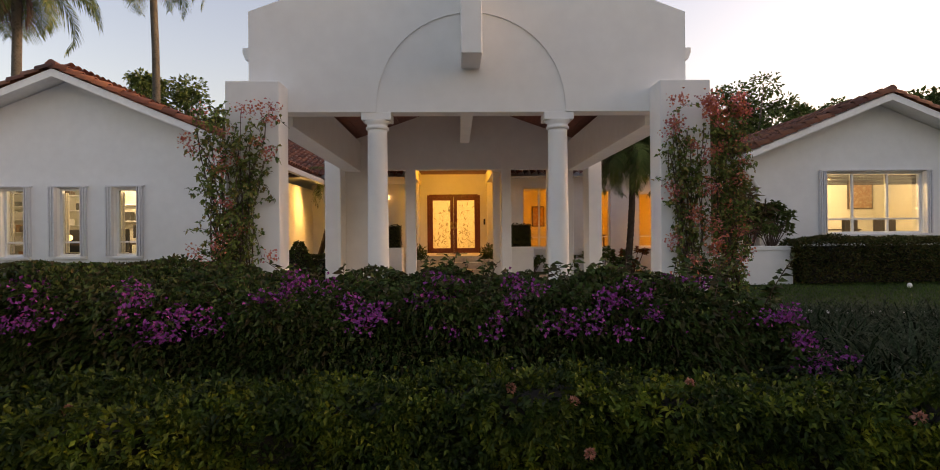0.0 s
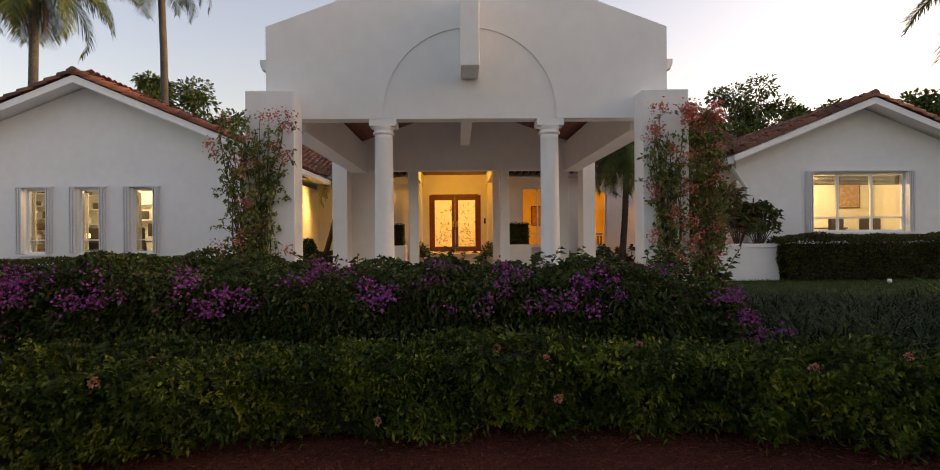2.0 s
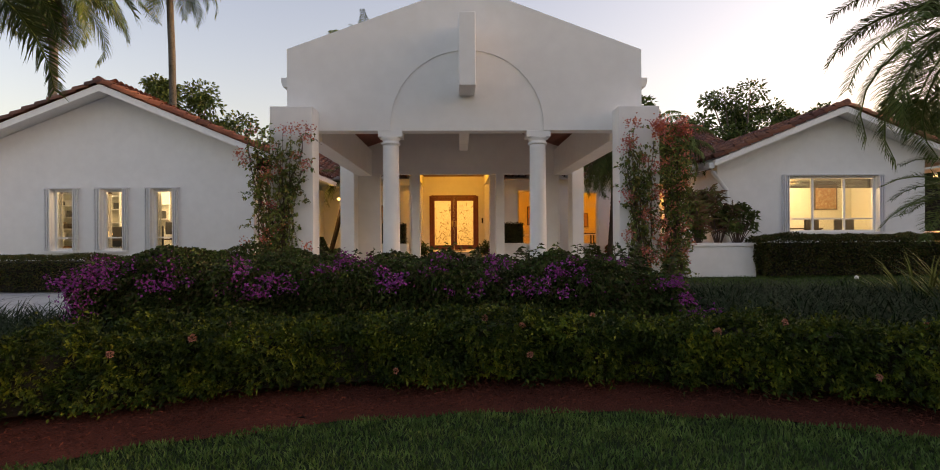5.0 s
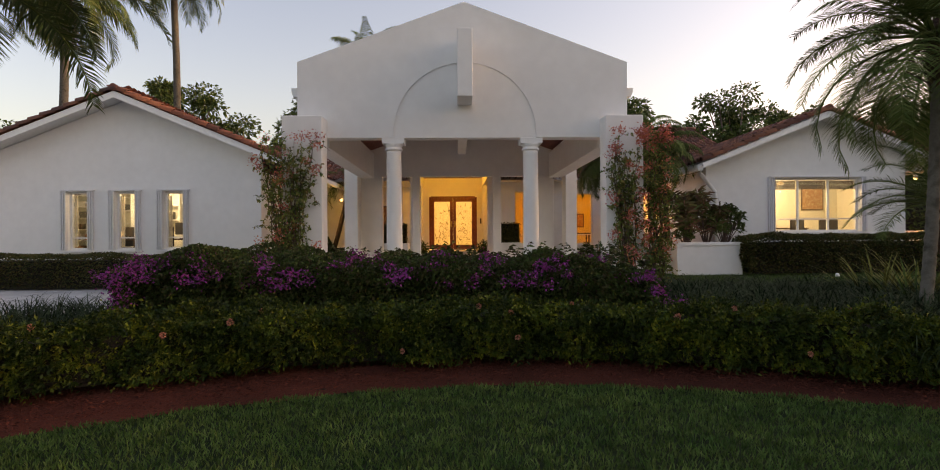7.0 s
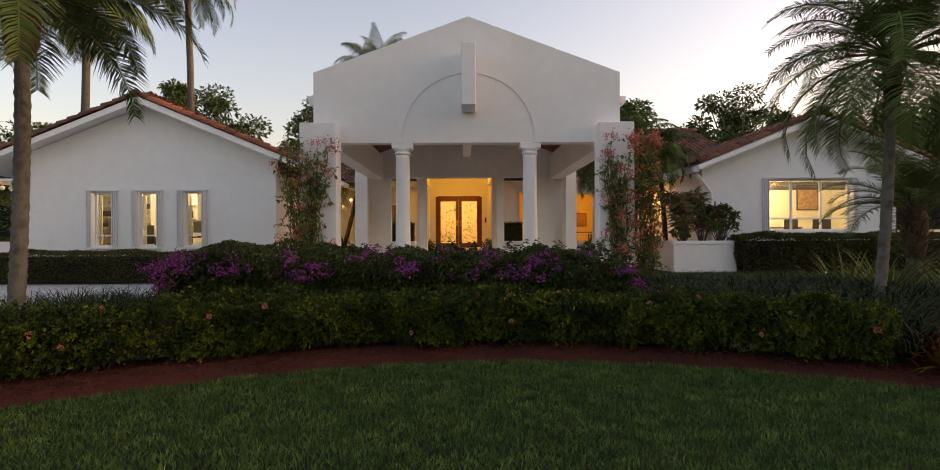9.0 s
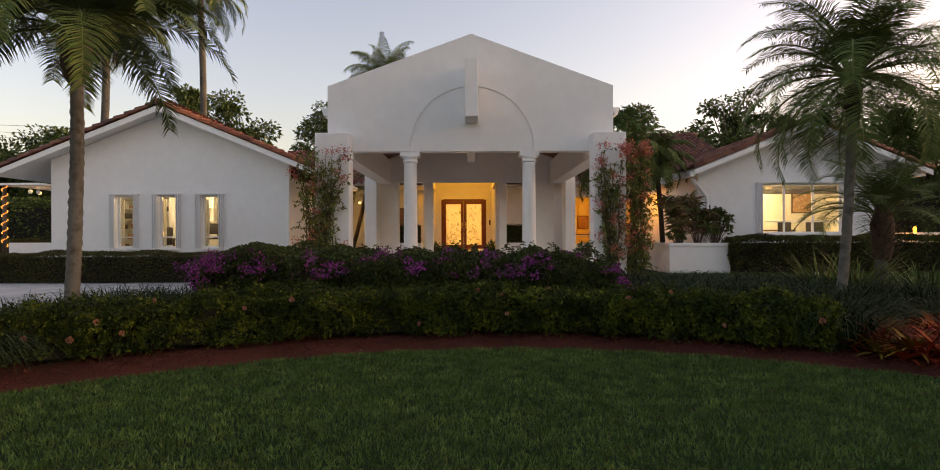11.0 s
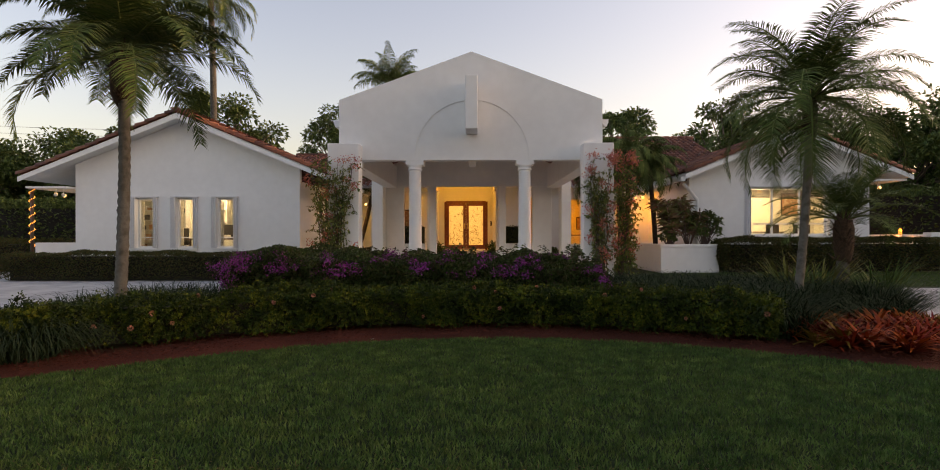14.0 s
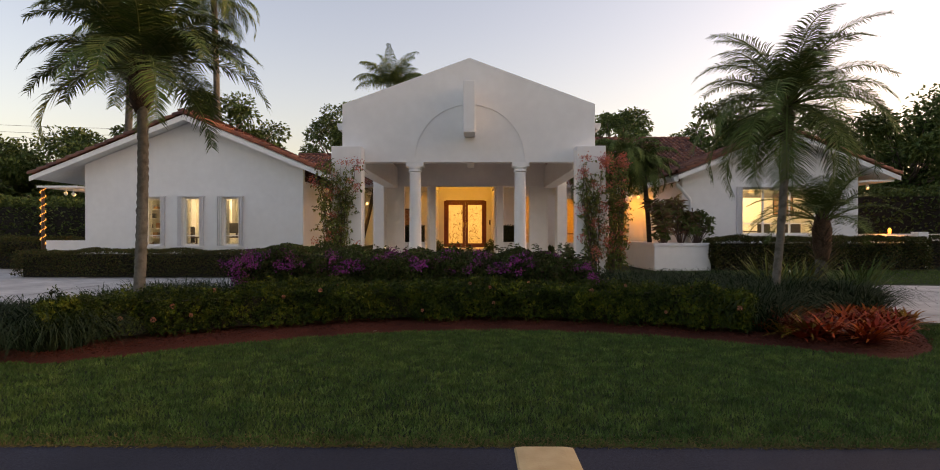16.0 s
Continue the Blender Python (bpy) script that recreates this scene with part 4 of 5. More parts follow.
tagged(part("shoot_mass", bm, STEM, boug), kind="stuff")
V, F = leaves(np.array(PP), np.array(DD), 0.068, 0.036, rng, 0.25)
tagged(raw("shoot_leaves", V, F, BOUG, boug), kind="stuff")
# purple clusters, thicker towards the left end and along the crown
spots = [(-3.15, 3.3, 0.6), (-3.12, 3.35, 0.74), (-3.05, 3.35, 0.5), (-2.95, 3.5, 0.86), (-2.85, 3.32, 0.8), (-2.7, 3.4, 0.86), (-2.55, 3.5, 0.9), (-2.45, 3.3, 0.72), (-2.2, 3.45, 0.86), (-2.05, 3.3, 0.74),
         (-1.65, 3.3, 0.72), (-1.55, 3.35, 0.78), (-1.45, 3.28, 0.7), (-1.3, 3.3, 0.74), (-1.2, 3.4, 0.82), (-0.95, 3.45, 0.86), (-0.82, 3.4, 0.84), (-0.55, 3.35, 0.77), (-0.45, 3.3, 0.7), (0.14, 3.26, 0.6), (0.3, 3.35, 0.78),
         (0.45, 3.4, 0.82), (0.72, 3.28, 0.62), (0.85, 3.3, 0.7), (1.0, 3.35, 0.76), (1.15, 3.4, 0.8), (1.3, 3.35, 0.72), (1.75, 3.4, 0.72), (1.95, 3.45, 0.66), (2.05, 3.35, 0.5), (2.1, 3.3, 0.42), (0.1, 3.6, 0.88), (-0.1, 3.45, 0.84), (1.6, 3.6, 0.84)]
bracts = []
for k, (x, y, z) in enumerate(spots):
    for q in range(3):
        n = int(rng.integers(20, 48) * (1 if x > -2.3 else 1.5))
        sp = 0.028 if x > -0.2 else (0.034 if x > -2.3 else 0.045)
        c = np.array([x, y - 0.05, z]) + rng.normal(size=3) * np.array([0.1, 0.05, 0.05])
        P = c + rng.normal(size=(n, 3)) * np.array([sp * 1.3, 0.04, sp * 0.8])
        V, F = leaves(P, rng.normal(size=(n, 3)) + np.array([0, -0.5, 0.4]), 0.025, 0.023, rng, 0.1, 0.2)
        bracts.append((V, F))
tagged(raw("bract_mass", *join(bracts), PURPLE, boug, ), "papery purple bracts", kind="stuff")

# ---- strap grass ----
def tussock(name, spots, per, length, seed, label, sag=0.55, width=0.015):
    g = np.random.default_rng(seed)
    P, D = [], []
    for x, y, r in spots:
        n = int(per * r * r * 8)
        a, q = g.uniform(0, 6.283, n), np.sqrt(g.random(n)) * r
        P.append(np.stack([x + q * np.cos(a), y + q * np.sin(a), np.full(n, 0.04)], 1))
        b = a + g.normal(size=n) * 0.8
        t = 0.25 + 0.75 * q / r
        D.append(np.stack([np.cos(b) * t * 0.75, np.sin(b) * t * 0.75, np.full(n, 1.0)], 1))
    P, D = np.concatenate(P), np.concatenate(D)
    V, F = blades(P, D, length, width, g, sag, 5)
    V[:, 2] = np.maximum(V[:, 2], 0.02)
    ob = raw(name, V, F, BLADE)
    return tagged(ob, label, "grass", kind="stuff")


g = np.random.default_rng(40)
right = [(2.5 + 0.32 * (k % 11) + g.uniform(-0.1, 0.1), 3.1 + 0.42 * (k // 11) + g.uniform(-0.12, 0.12), 0.3) for k in range(66) if 2.5 + 0.32 * (k % 11) < 5.9 - 0.15 * (k // 11)]
tussock("strap_grass", right + [(3.5, 2.3, 0.3), (3.75, 2.0, 0.3), (3.3, 2.75, 0.3), (3.9, 2.6, 0.32)], 560, 1.25, 41, "dark green arching strap grass massed beside the hedge", sag=0.62, width=0.019)
left = [(-3.9, 0.85, 0.3), (-4.25, 1.15, 0.32), (-4.5, 0.85, 0.3), (-3.95, 1.25, 0.3), (-4.6, 1.5, 0.32), (-4.15, 1.7, 0.3), (-4.9, 1.2, 0.3)]
tussock("strap_grass", left, 760, 1.3, 42, "dark green arching strap grass clump at the bed's end", sag=0.75)
back = [(-4.6 + 0.3 * k, 2.7 + 0.1 * (k % 3), 0.28) for k in range(5)] + [(-3.4 + 0.3 * k, 3.0 + 0.2 * (k % 2), 0.24) for k in range(2)] + [(-4.5 + 0.35 * k, 3.4, 0.26) for k in range(4)] + [(-4.6 + 0.35 * k, 4.2, 0.26) for k in range(4)]
tussock("strap_grass", back, 420, 1.0, 43, "dark green strap grass round the palm's foot")

# ---- bromeliads ----
g = np.random.default_rng(50)
for k in range(170):
    x = g.uniform(3.6, 5.6)
    y = g.uniform(max(float(bed_front(x)) + 0.3, 1.45 - 0.9 * (x - 3.6)), 2.9 + 0.6 * max(0.0, min(1.0, x - 4.1)))
    s = g.uniform(0.75, 1.15)
    n = 36
    a = g.uniform(0, 6.283, n)
    D = np.stack([np.cos(a), np.sin(a), g.uniform(0.3, 1.6, n)], 1)
    V, F = tied(*blades(np.stack([np.cos(a), np.sin(a), np.zeros(n)], 1) * 0.02, D, 0.36 * s, 0.048 * s, g, 0.35, 3), 3)
    V[:, 2] += 0.05 + 0.08 * g.random()
    ob = raw("bromeliad", V, F, BROM)
    ob.location = (x, y, 0)
    tagged(ob, "red and orange leafy bromeliad in mulch", "bromeliad", "bromeliads at the bed's end")


# ---- palms ----
def frond(g, length, droop, leaflets, leaf_len, base, azim, lift, width=0.022, hang=0.5, plume=0.07):
    """One feather frond: rachis points and leaflets."""
    d = np.array([math.cos(azim), math.sin(azim), 0])
    pts, tangents = [], []
    p = np.array(base, float)
    ang = lift
    n = 14
    for k in range(n + 1):
        pts.append(p.copy())
        t = d * math.cos(ang) + np.array([0, 0, math.sin(ang)])
        tangents.append(t)
        p = p + t * length / n
        ang -= droop / n * (0.5 + 1.2 * k / n)
    pts, tangents = np.array(pts), np.array(tangents)
    s = np.linspace(0.16, 1.0, leaflets)
    i = np.clip((s * n).astype(int), 0, n - 1)
    fr = s * n - i
    P = pts[i] + (pts[i + 1] - pts[i]) * fr[:, None]
    T = tangents[i]
    side = np.cross(d, [0, 0, 1.0])
    up = np.cross(side, T)
    out = []
    for sg in (-1, 1):
        LL = leaf_len * np.sin(np.clip(0.25 + 0.85 * s, 0, 1) * math.pi * 0.92)[:, None] + 0.03
        D = side * sg * 0.95 + T * 0.55 + up * 0.25 + g.normal(size=(leaflets, 3)) * plume
        D = unit(D)
        tip = P + D * LL + np.array([0, 0, -1.0]) * LL * hang
        mid = P + D * LL * 0.5 + np.array([0, 0, -1.0]) * LL * hang * 0.2
        W = T * width / 2
        V = np.stack([P - W * 0.6, P + W * 0.6, mid + W, mid - W, tip], 1).reshape(-1, 3)
        b = np.arange(leaflets)[:, None] * 5
        F = np.concatenate([b + [0, 1, 2], b + [0, 2, 3], b + [3, 2, 4]], 1).reshape(-1, 3)
        out.append((V, F))
    return pts, out


def palm(label, base, top, r0, r1, fronds, length, leaf_len, seed, crown=0.9, lifts=(-0.5, 1.35), droop=1.5, leaflets=60, hang=0.5, name="palm_tree", rings=True, boot=0.5, dead=0, group="", width=0.022, plume=0.07, bark=None, swell=1.0):
    g = np.random.default_rng(seed)
    root = thing(name, label, "palm", group, at=base)
    b = Vector(base)
    t = Vector(top) - b
    bm = bmesh.new()
    m = max(8, int(t.length / 0.055)) if rings else 14
    pts, rad = [], []
    for k in range(m + 1):
        s = k / m
        bend = math.sin(s * math.pi) * 0.03 * t.length
        pts.append(t * s + Vector((bend * g.normal() * 0.03 + bend * 0.4, 0, 0)))
        rad.append((r0 + (r1 - r0) * s ** 0.7) * (1 + (0.07 if k % 2 else -0.04) * rings) + 0.05 * r0 * max(0, 0.12 - s) * 20)
    tube(bm, pts, rad, 14)
    part("trunk", bm, bark or PALMTRUNK, root)
    if boot:
        bm = bmesh.new()
        tube(bm, [t - Vector((0, 0, boot * 1.0)), t - Vector((0, 0, boot * 0.7)), t - Vector((0, 0, boot * 0.2)), t + Vector((0, 0, boot * 0.3))], [r1 * 1.1, r1 * 1.7 * swell, r1 * 1.9 * swell, r1 * 0.8], 14)
        part("crown_boot", bm, FIBRE, root, "shaggy brown fibre under the crown")
        n = 90
        a = g.uniform(0, 6.283, n)
        P = np.array(t) + np.stack([np.cos(a) * r1 * 1.6, np.sin(a) * r1 * 1.6, g.uniform(-boot, 0.1, n)], 1)
        V, F = blades(P, np.stack([np.cos(a) * 0.5, np.sin(a) * 0.5, g.uniform(0.2, 1.0, n)], 1), 0.25 * boot / 0.5, 0.03, g, 0.3, 2)
        raw("leaf_base_skirt", V, F, DEADFROND, root)
    for k in range(fronds + dead):
        az = k * 2.39996 + g.normal() * 0.15
        q = (k + 0.5) / fronds
        lift = lifts[1] + (lifts[0] - lifts[1]) * q + g.normal() * 0.1
        dr = droop * g.uniform(0.8, 1.2)
        old = k >= fronds
        if old:
            lift, dr = -1.0 + g.normal() * 0.15, 0.5
        ln = length * g.uniform(0.85, 1.1) * (0.6 if old else 1)
        pts, ms = frond(g, ln, dr, leaflets, leaf_len, np.array(t) + np.array([math.cos(az), math.sin(az), 0]) * r1 * 0.7, az, lift, width, hang * (1.5 if old else 1), plume)
        bm = bmesh.new()
        tube(bm, [Vector(p) for p in pts[::2]], [0.022 * length / 2.2 * (1 - 0.12 * i) + 0.002 for i in range(len(pts[::2]))], 5)
        stalk = part("frond", bm, FROND if not old else DEADFROND, root)
        V, F = join(ms)
        tagged(raw("leaflet_spread", V, F, FROND if not old else DEADFROND, stalk), kind="stuff")
    return root


palm("grey-trunked feather palm with drooping green fronds in mulch", (-4.1, 2.65, 0), (-4.15, 2.85, 3.42), 0.076, 0.064, 34, 1.72, 0.46, 61, leaflets=70, hang=0.4, boot=0.62, droop=1.75, lifts=(0.05, 1.5), width=0.022, plume=0.1, group="palms in the bed", swell=1.35)
palm("slim leaning feather palm with thin airy fronds", (4.6, 3.3, 0), (4.86, 3.4, 3.02), 0.058, 0.05, 46, 1.62, 0.42, 62, leaflets=80, hang=0.36, boot=0.6, droop=1.7, lifts=(-0.6, 1.55), plume=0.09, group="palms in the bed", width=0.013)
palm("low feather palm with arching fronds before the hedge", (6.15, 4.8, 0), (6.2, 4.8, 1.4), 0.1, 0.08, 26, 1.25, 0.34, 63, leaflets=64, hang=0.2, boot=0.7, droop=1.4, lifts=(0.2, 1.4), plume=0.08, name="date_palm", width=0.011)
palm("tall thin-trunked palm standing behind the roofs", (-15.3, 29.9, 0), (-15.3, 29.9, 15.3), 0.21, 0.17, 26, 3.3, 0.8, 64, leaflets=40, hang=0.9, boot=0, droop=2.0, rings=False, group="tall palms behind", width=0.06)
palm("tall palm with a pale trunk behind the roofs", (-14.0, 18.5, 0), (-13.6, 18.5, 9.6), 0.165, 0.13, 28, 2.8, 0.7, 65, leaflets=44, hang=0.9, boot=0.6, droop=2.0, rings=False, group="tall palms behind", width=0.05, dead=3)
palm("feathery green palm showing over the portico roof", (-3.25, 18.6, 0), (-3.0, 18.6, 7.05), 0.12, 0.1, 20, 1.85, 0.46, 66, leaflets=64, hang=0.9, boot=0, droop=1.5, lifts=(0.5, 1.6), rings=False, group="tall palms behind", width=0.02, plume=0.14)
for x, y, tx, ty, tz, sd in ((4.05, 13.6, 4.3, 13.8, 3.2, 67), (5.1, 14.2, 5.25, 14.0, 3.75, 68), (6.3, 14.6, 5.95, 14.3, 3.5, 69)):
    palm("slim garden palm with dark drooping fronds by the porch", (x, y, 0), (tx, ty, tz), 0.085, 0.07, 30, 1.35, 0.34, sd, leaflets=64, hang=0.8, boot=0.3, droop=2.1, group="garden palms", width=0.02, bark=BARKDARK)
palm("slim leaning garden palm beside the lit wall", (-4.5, 18.9, 0), (-3.72, 18.9, 3.1), 0.09, 0.07, 14, 1.3, 0.3, 70, leaflets=36, hang=0.8, boot=0.25, droop=2.1, group="garden palms", width=0.02, bark=BARKDARK)


# ---- broad-leaved trees ----
def tree(label, base, height, spread, seed, clumps=22, per=260, leaf=0.16, name="broadleaf_tree", low=0.45, group=""):
    g = np.random.default_rng(seed)
    root = thing(name, label, "tree", group, at=base)
    bm = bmesh.new()
    tube(bm, [(0, 0, 0), (0.1, 0, height * 0.25), (-0.05, 0.1, height * 0.5)], [0.035 * height, 0.026 * height, 0.02 * height], 10)
    P, D = [], []
    for k in range(clumps):
        a, q = g.uniform(0, 6.283), math.sqrt(g.random()) * spread
        z = height * (low + (1 - low) * g.random() ** 0.45 * math.sqrt(max(0.05, 1 - 0.8 * (q / spread) ** 2)))
        c = np.array([q * math.cos(a), q * math.sin(a), z])
        mid = c * 0.5 + np.array([g.normal() * 0.1, g.normal() * 0.1, height * 0.2])
        tube(bm, [(-0.05, 0.1, height * 0.45), tuple(mid), tuple(c)], [0.012 * height, 0.007 * height, 0.002 * height], 6)
        r = spread * g.uniform(0.16, 0.34)
        n = per
        N = unit(g.normal(size=(n, 3)))
        P.append(c + N * (r * g.random((n, 1)) ** 0.4) * np.array([1, 1, 0.65]))
        D.append(N + g.normal(size=(n, 3)) * 0.6)
    part("trunk", bm, BARK, root)
    V, F = leaves(np.concatenate(P), np.concatenate(D), leaf, leaf * 0.5, g, 0.2)
    raw("crown", V, F, TREE, root)
    return root


tree("broad-leaved tree with an open crown behind the wing", (-16.9, 35.0, 0), 11.2, 3.6, 81, 40, 240, 0.3, group="trees behind the house")
tree("broad-leaved tree with an open crown behind the roof", (17.6, 34.5, 0), 10.3, 3.6, 82, 34, 210, 0.3, group="trees behind the house")
tree("broad-leaved tree behind the portico roof", (8.8, 30.0, 0), 9.0, 2.8, 83, 20, 240, 0.26, group="trees behind the house")
tree("broad-leaved tree rising behind the main roof", (-7.7, 32.0, 0), 9.4, 2.4, 84, 40, 220, 0.22, group="trees behind the house")
# trees at x 31 to 33 are unseen, added to block low sky glow
for k, (x, y, h, s) in enumerate(((-34, 34, 9, 5), (-28, 37, 8.5, 5), (-23, 33, 8.2, 4), (-40, 30, 10, 5), (24, 27, 8.2, 4), (31, 20, 10.5, 5), (32, 13, 10.5, 5), (32, 6, 11, 5), (33, -1, 11, 5), (29, 28, 9.5, 5), (35, 27, 10.5, 5.5), (42, 30, 11, 6), (21, 36, 9, 4), (-20, 40, 8, 4), (26, 40, 10, 5), (13, 42, 9, 4))):
    tree("dense dark tree at the edge of the neighbouring gardens, four unseen ones added to block sky glow", (x, y, 0), h, s, 90 + k, 48, 300, 0.32, low=0.06, group="garden edge trees")
leafy("tall_hedge", lambda u, v, w: np.stack([-60 + 48.5 * u, 24 + 2.5 * v, 0.02 + 2.9 * w], -1), 26000, 0.2, 0.1, TREE, 99, "tall dark hedge screening the side garden", lump=0.3, scale=1.5)
leafy("tall_hedge", lambda u, v, w: np.stack([16 + 50 * u, 20 + 2.5 * v, 0.02 + 3.2 * w], -1), 26000, 0.2, 0.1, TREE, 98, "tall dark hedge screening the side garden", lump=0.4, scale=1.5)

# ---- lawn ----
g = np.random.default_rng(120)
n = 300000
x = g.uniform(-8.5, 8.5, n)
y = EDGE + 4.3 * g.random(n) ** 1.1
side = np.interp(x, [-9.0, -6.7, -5.75, -5.0], [-0.6, 1.0, 2.3, 2.6])
keep = y < np.where(x < -5.0, side, bed_front(x)) + 0.03 * np.sin(11 * x)
x, y = x[keep], y[keep]
n = len(x)
P = np.stack([x, y, np.full(n, -0.01)], 1)
D = np.stack([g.normal(size=n) * 0.45, g.normal(size=n) * 0.45, np.ones(n)], 1)
V, F = leaves(P, D, 0.046, 0.0085, g, 0.1, 0.2)
tagged(raw("lawn", V, F, LAWN), "mown green lawn before the planting bed", "lawn", kind="stuff")
n = 20000
P = np.stack([g.uniform(-7, 8, n), EDGE + np.abs(g.normal(size=n)) * 0.09 - 0.015, np.full(n, 0.0)], 1)
V, F = leaves(P, np.stack([g.normal(size=n), g.normal(size=n) - 0.5, np.abs(g.normal(size=n)) * 0.5 + 0.1], 1), 0.04, 0.005, g, 0.2, 0.2)
tagged(raw("dry_grass", V, F, STRAW), "dry straw-coloured grass fringe along the asphalt", "grass", kind="stuff")
n = 30000
xx = g.uniform(5.5, 22, n)
yy = g.uniform(8.2, 13.4, n)
keep = yy > 8.4 + np.maximum(0, 10.5 - xx) * 0.1
V, F = leaves(np.stack([xx, yy, np.full(n, -0.01)], 1)[keep], np.stack([g.normal(size=n) * 0.4, g.normal(size=n) * 0.4, np.ones(n)], 1)[keep], 0.07, 0.012, g, 0.1, 0.2)
tagged(raw("lawn", V, F, LAWN), "mown green lawn strip beyond the driveway", "lawn", kind="stuff")
n = 9000
xx = g.uniform(-4.9, 5.3, n)
yy = bed_front(xx) + g.random(n) * 0.9
V, F = leaves(np.stack([xx, yy, np.full(n, 0.052)], 1), np.stack([g.normal(size=n), g.normal(size=n), g.normal(size=n) * 0.25 + 0.1], 1), 0.034, 0.01, g, 0.1, 0.2)
V[:, 2] = np.maximum(V[:, 2], 0.04)
tagged(raw("mulch_chips", V, F, CHIP), "shredded red-brown mulch chips on the bed", "mulch", kind="stuff")


# ---- climbing bougainvillea on the piers ----
def climber(x0, x1, y, z1, seed, bracts, label, stems=22, twigs=8, depth=0.12):
    g = np.random.default_rng(seed)
    cx, half = (x0 + x1) / 2, (x1 - x0) / 2
    root = thing("climbing_bougainvillea", label, "climber", "climbers on the piers", at=(cx, y, 0))
    bm = bmesh.new()
    P, D = [], []

    def leafed(pts, n, start=0.0):
        m = len(pts) - 1
        for s in g.uniform(start, 1, n):
            i = min(int(s * m), m - 1)
            f = s * m - i
            P.append(np.array(pts[i]) * (1 - f) + np.array(pts[i + 1]) * f + g.normal(size=3) * 0.012)
            D.append(g.normal(size=3) + np.array([0, -0.5, -0.2]))

    for k in range(stems):
        foot, head = g.uniform(-0.5, 0.5) * half, g.uniform(-0.95, 0.95) * half
        zt = z1 * g.uniform(0.72, 1.0)
        m = 10
        pts = []
        for q in range(m + 1):
            s = q / m
            pts.append((foot + (head - foot) * s ** 1.3 + g.normal() * 0.022, -depth * g.uniform(0.2, 0.9), zt * s))
        th = g.uniform(0.006, 0.019)
        tube(bm, pts, [th * (1 - 0.07 * i) for i in range(m + 1)], 5)
        leafed(pts, 34, 0.2)
        for w in range(twigs):
            i = int(g.integers(2, m + 1))
            a = np.array(pts[i])
            d = np.array([g.normal() * 0.9, g.uniform(-0.6, 0.1), g.normal() * 0.6 + 0.15])
            ln = g.uniform(0.12, 0.3)
            d = d / np.linalg.norm(d) * ln
            tw = [tuple(a), tuple(a + d * 0.5 + np.array([0, 0, 0.02])), tuple(a + d - np.array([0, 0, 0.03]))]
            tube(bm, tw, [0.004, 0.003, 0.002], 4)
            leafed(tw, 13)
    tagged(part("stem_tangle", bm, STEM, root, "tangled dark bougainvillea stems"), kind="stuff")
    V, F = leaves(np.array(P), np.array(D), 0.054, 0.038, g, 0.25)
    tagged(raw("foliage", V, F, CLIMB, root), kind="stuff")
    out = []
    for k in range(bracts):
        top = g.random() < 0.26
        c = np.array([g.uniform(-1.05, 1.05) * half, g.uniform(-0.2, -0.1), z1 * (g.uniform(0.93, 1.03) if top else g.uniform(0.25, 0.95))])
        n = int(g.integers(18, 52))
        out.append(leaves(c + g.normal(size=(n, 3)) * np.array([0.045, 0.03, 0.04]), g.normal(size=(n, 3)) + np.array([0, -0.5, 0.3]), 0.036, 0.03, g, 0.1, 0.2))
    tagged(raw("bract_mass", *join(out), PINK, root), "papery coral and pink bracts", kind="stuff")
    return root


climber(-2.86, -1.9, 6.58, 2.55, 131, 24, "sparse climbing bougainvillea with coral bracts on the white pier", 30, 9)
climber(2.42, 2.98, 6.58, 2.6, 132, 42, "climbing bougainvillea with coral bracts on the white pier", 18, 6)
climber(2.95, 3.42, 6.75, 2.68, 133, 46, "dense climbing bougainvillea with pink bracts beside the pier", 16, 16, 0.2)


# ---- garden lamps ----
def flood(name, p, target, power, label, colour=WARM, hang=0.0, spread=120):
    f = thing(name, label, "garden lamp", "flood lamps", at=p)
    bm = bmesh.new()
    lathe(bm, [(0.02, -0.06), (0.045, -0.03), (0.055, 0.03), (0.05, 0.035)], seg=14)
    housing = part("housing", bm, TRIM, f)
    bm = bmesh.new()
    lathe(bm, [(0.03, 0.036), (0.05, 0.05), (0.055, 0.075), (0.04, 0.105), (0.012, 0.118)], seg=14)
    part("bulb", bm, BULB, housing)
    d = Vector(target) - Vector(p)
    turn = d.to_track_quat("Z", "Y").to_euler()
    housing.rotation_euler = turn
    bm = bmesh.new()
    tube(bm, [(0, 0, 0.0), (0, 0.02, hang or 0.08)] if hang else [(0, 0, 0), (0.0, 0.1, -0.02)], 0.012, 6)
    part("bracket", bm, TRIM, f)
    li = new("flood_light", bpy.data.lights.new("flood_light", "SPOT"))
    li.data.energy, li.data.color, li.data.spot_size, li.data.spot_blend, li.data.shadow_soft_size = power, colour, radians(spread), 0.7, 0.06
    li.matrix_world = look(Vector(p) + d.normalized() * 0.08, target)
    return f


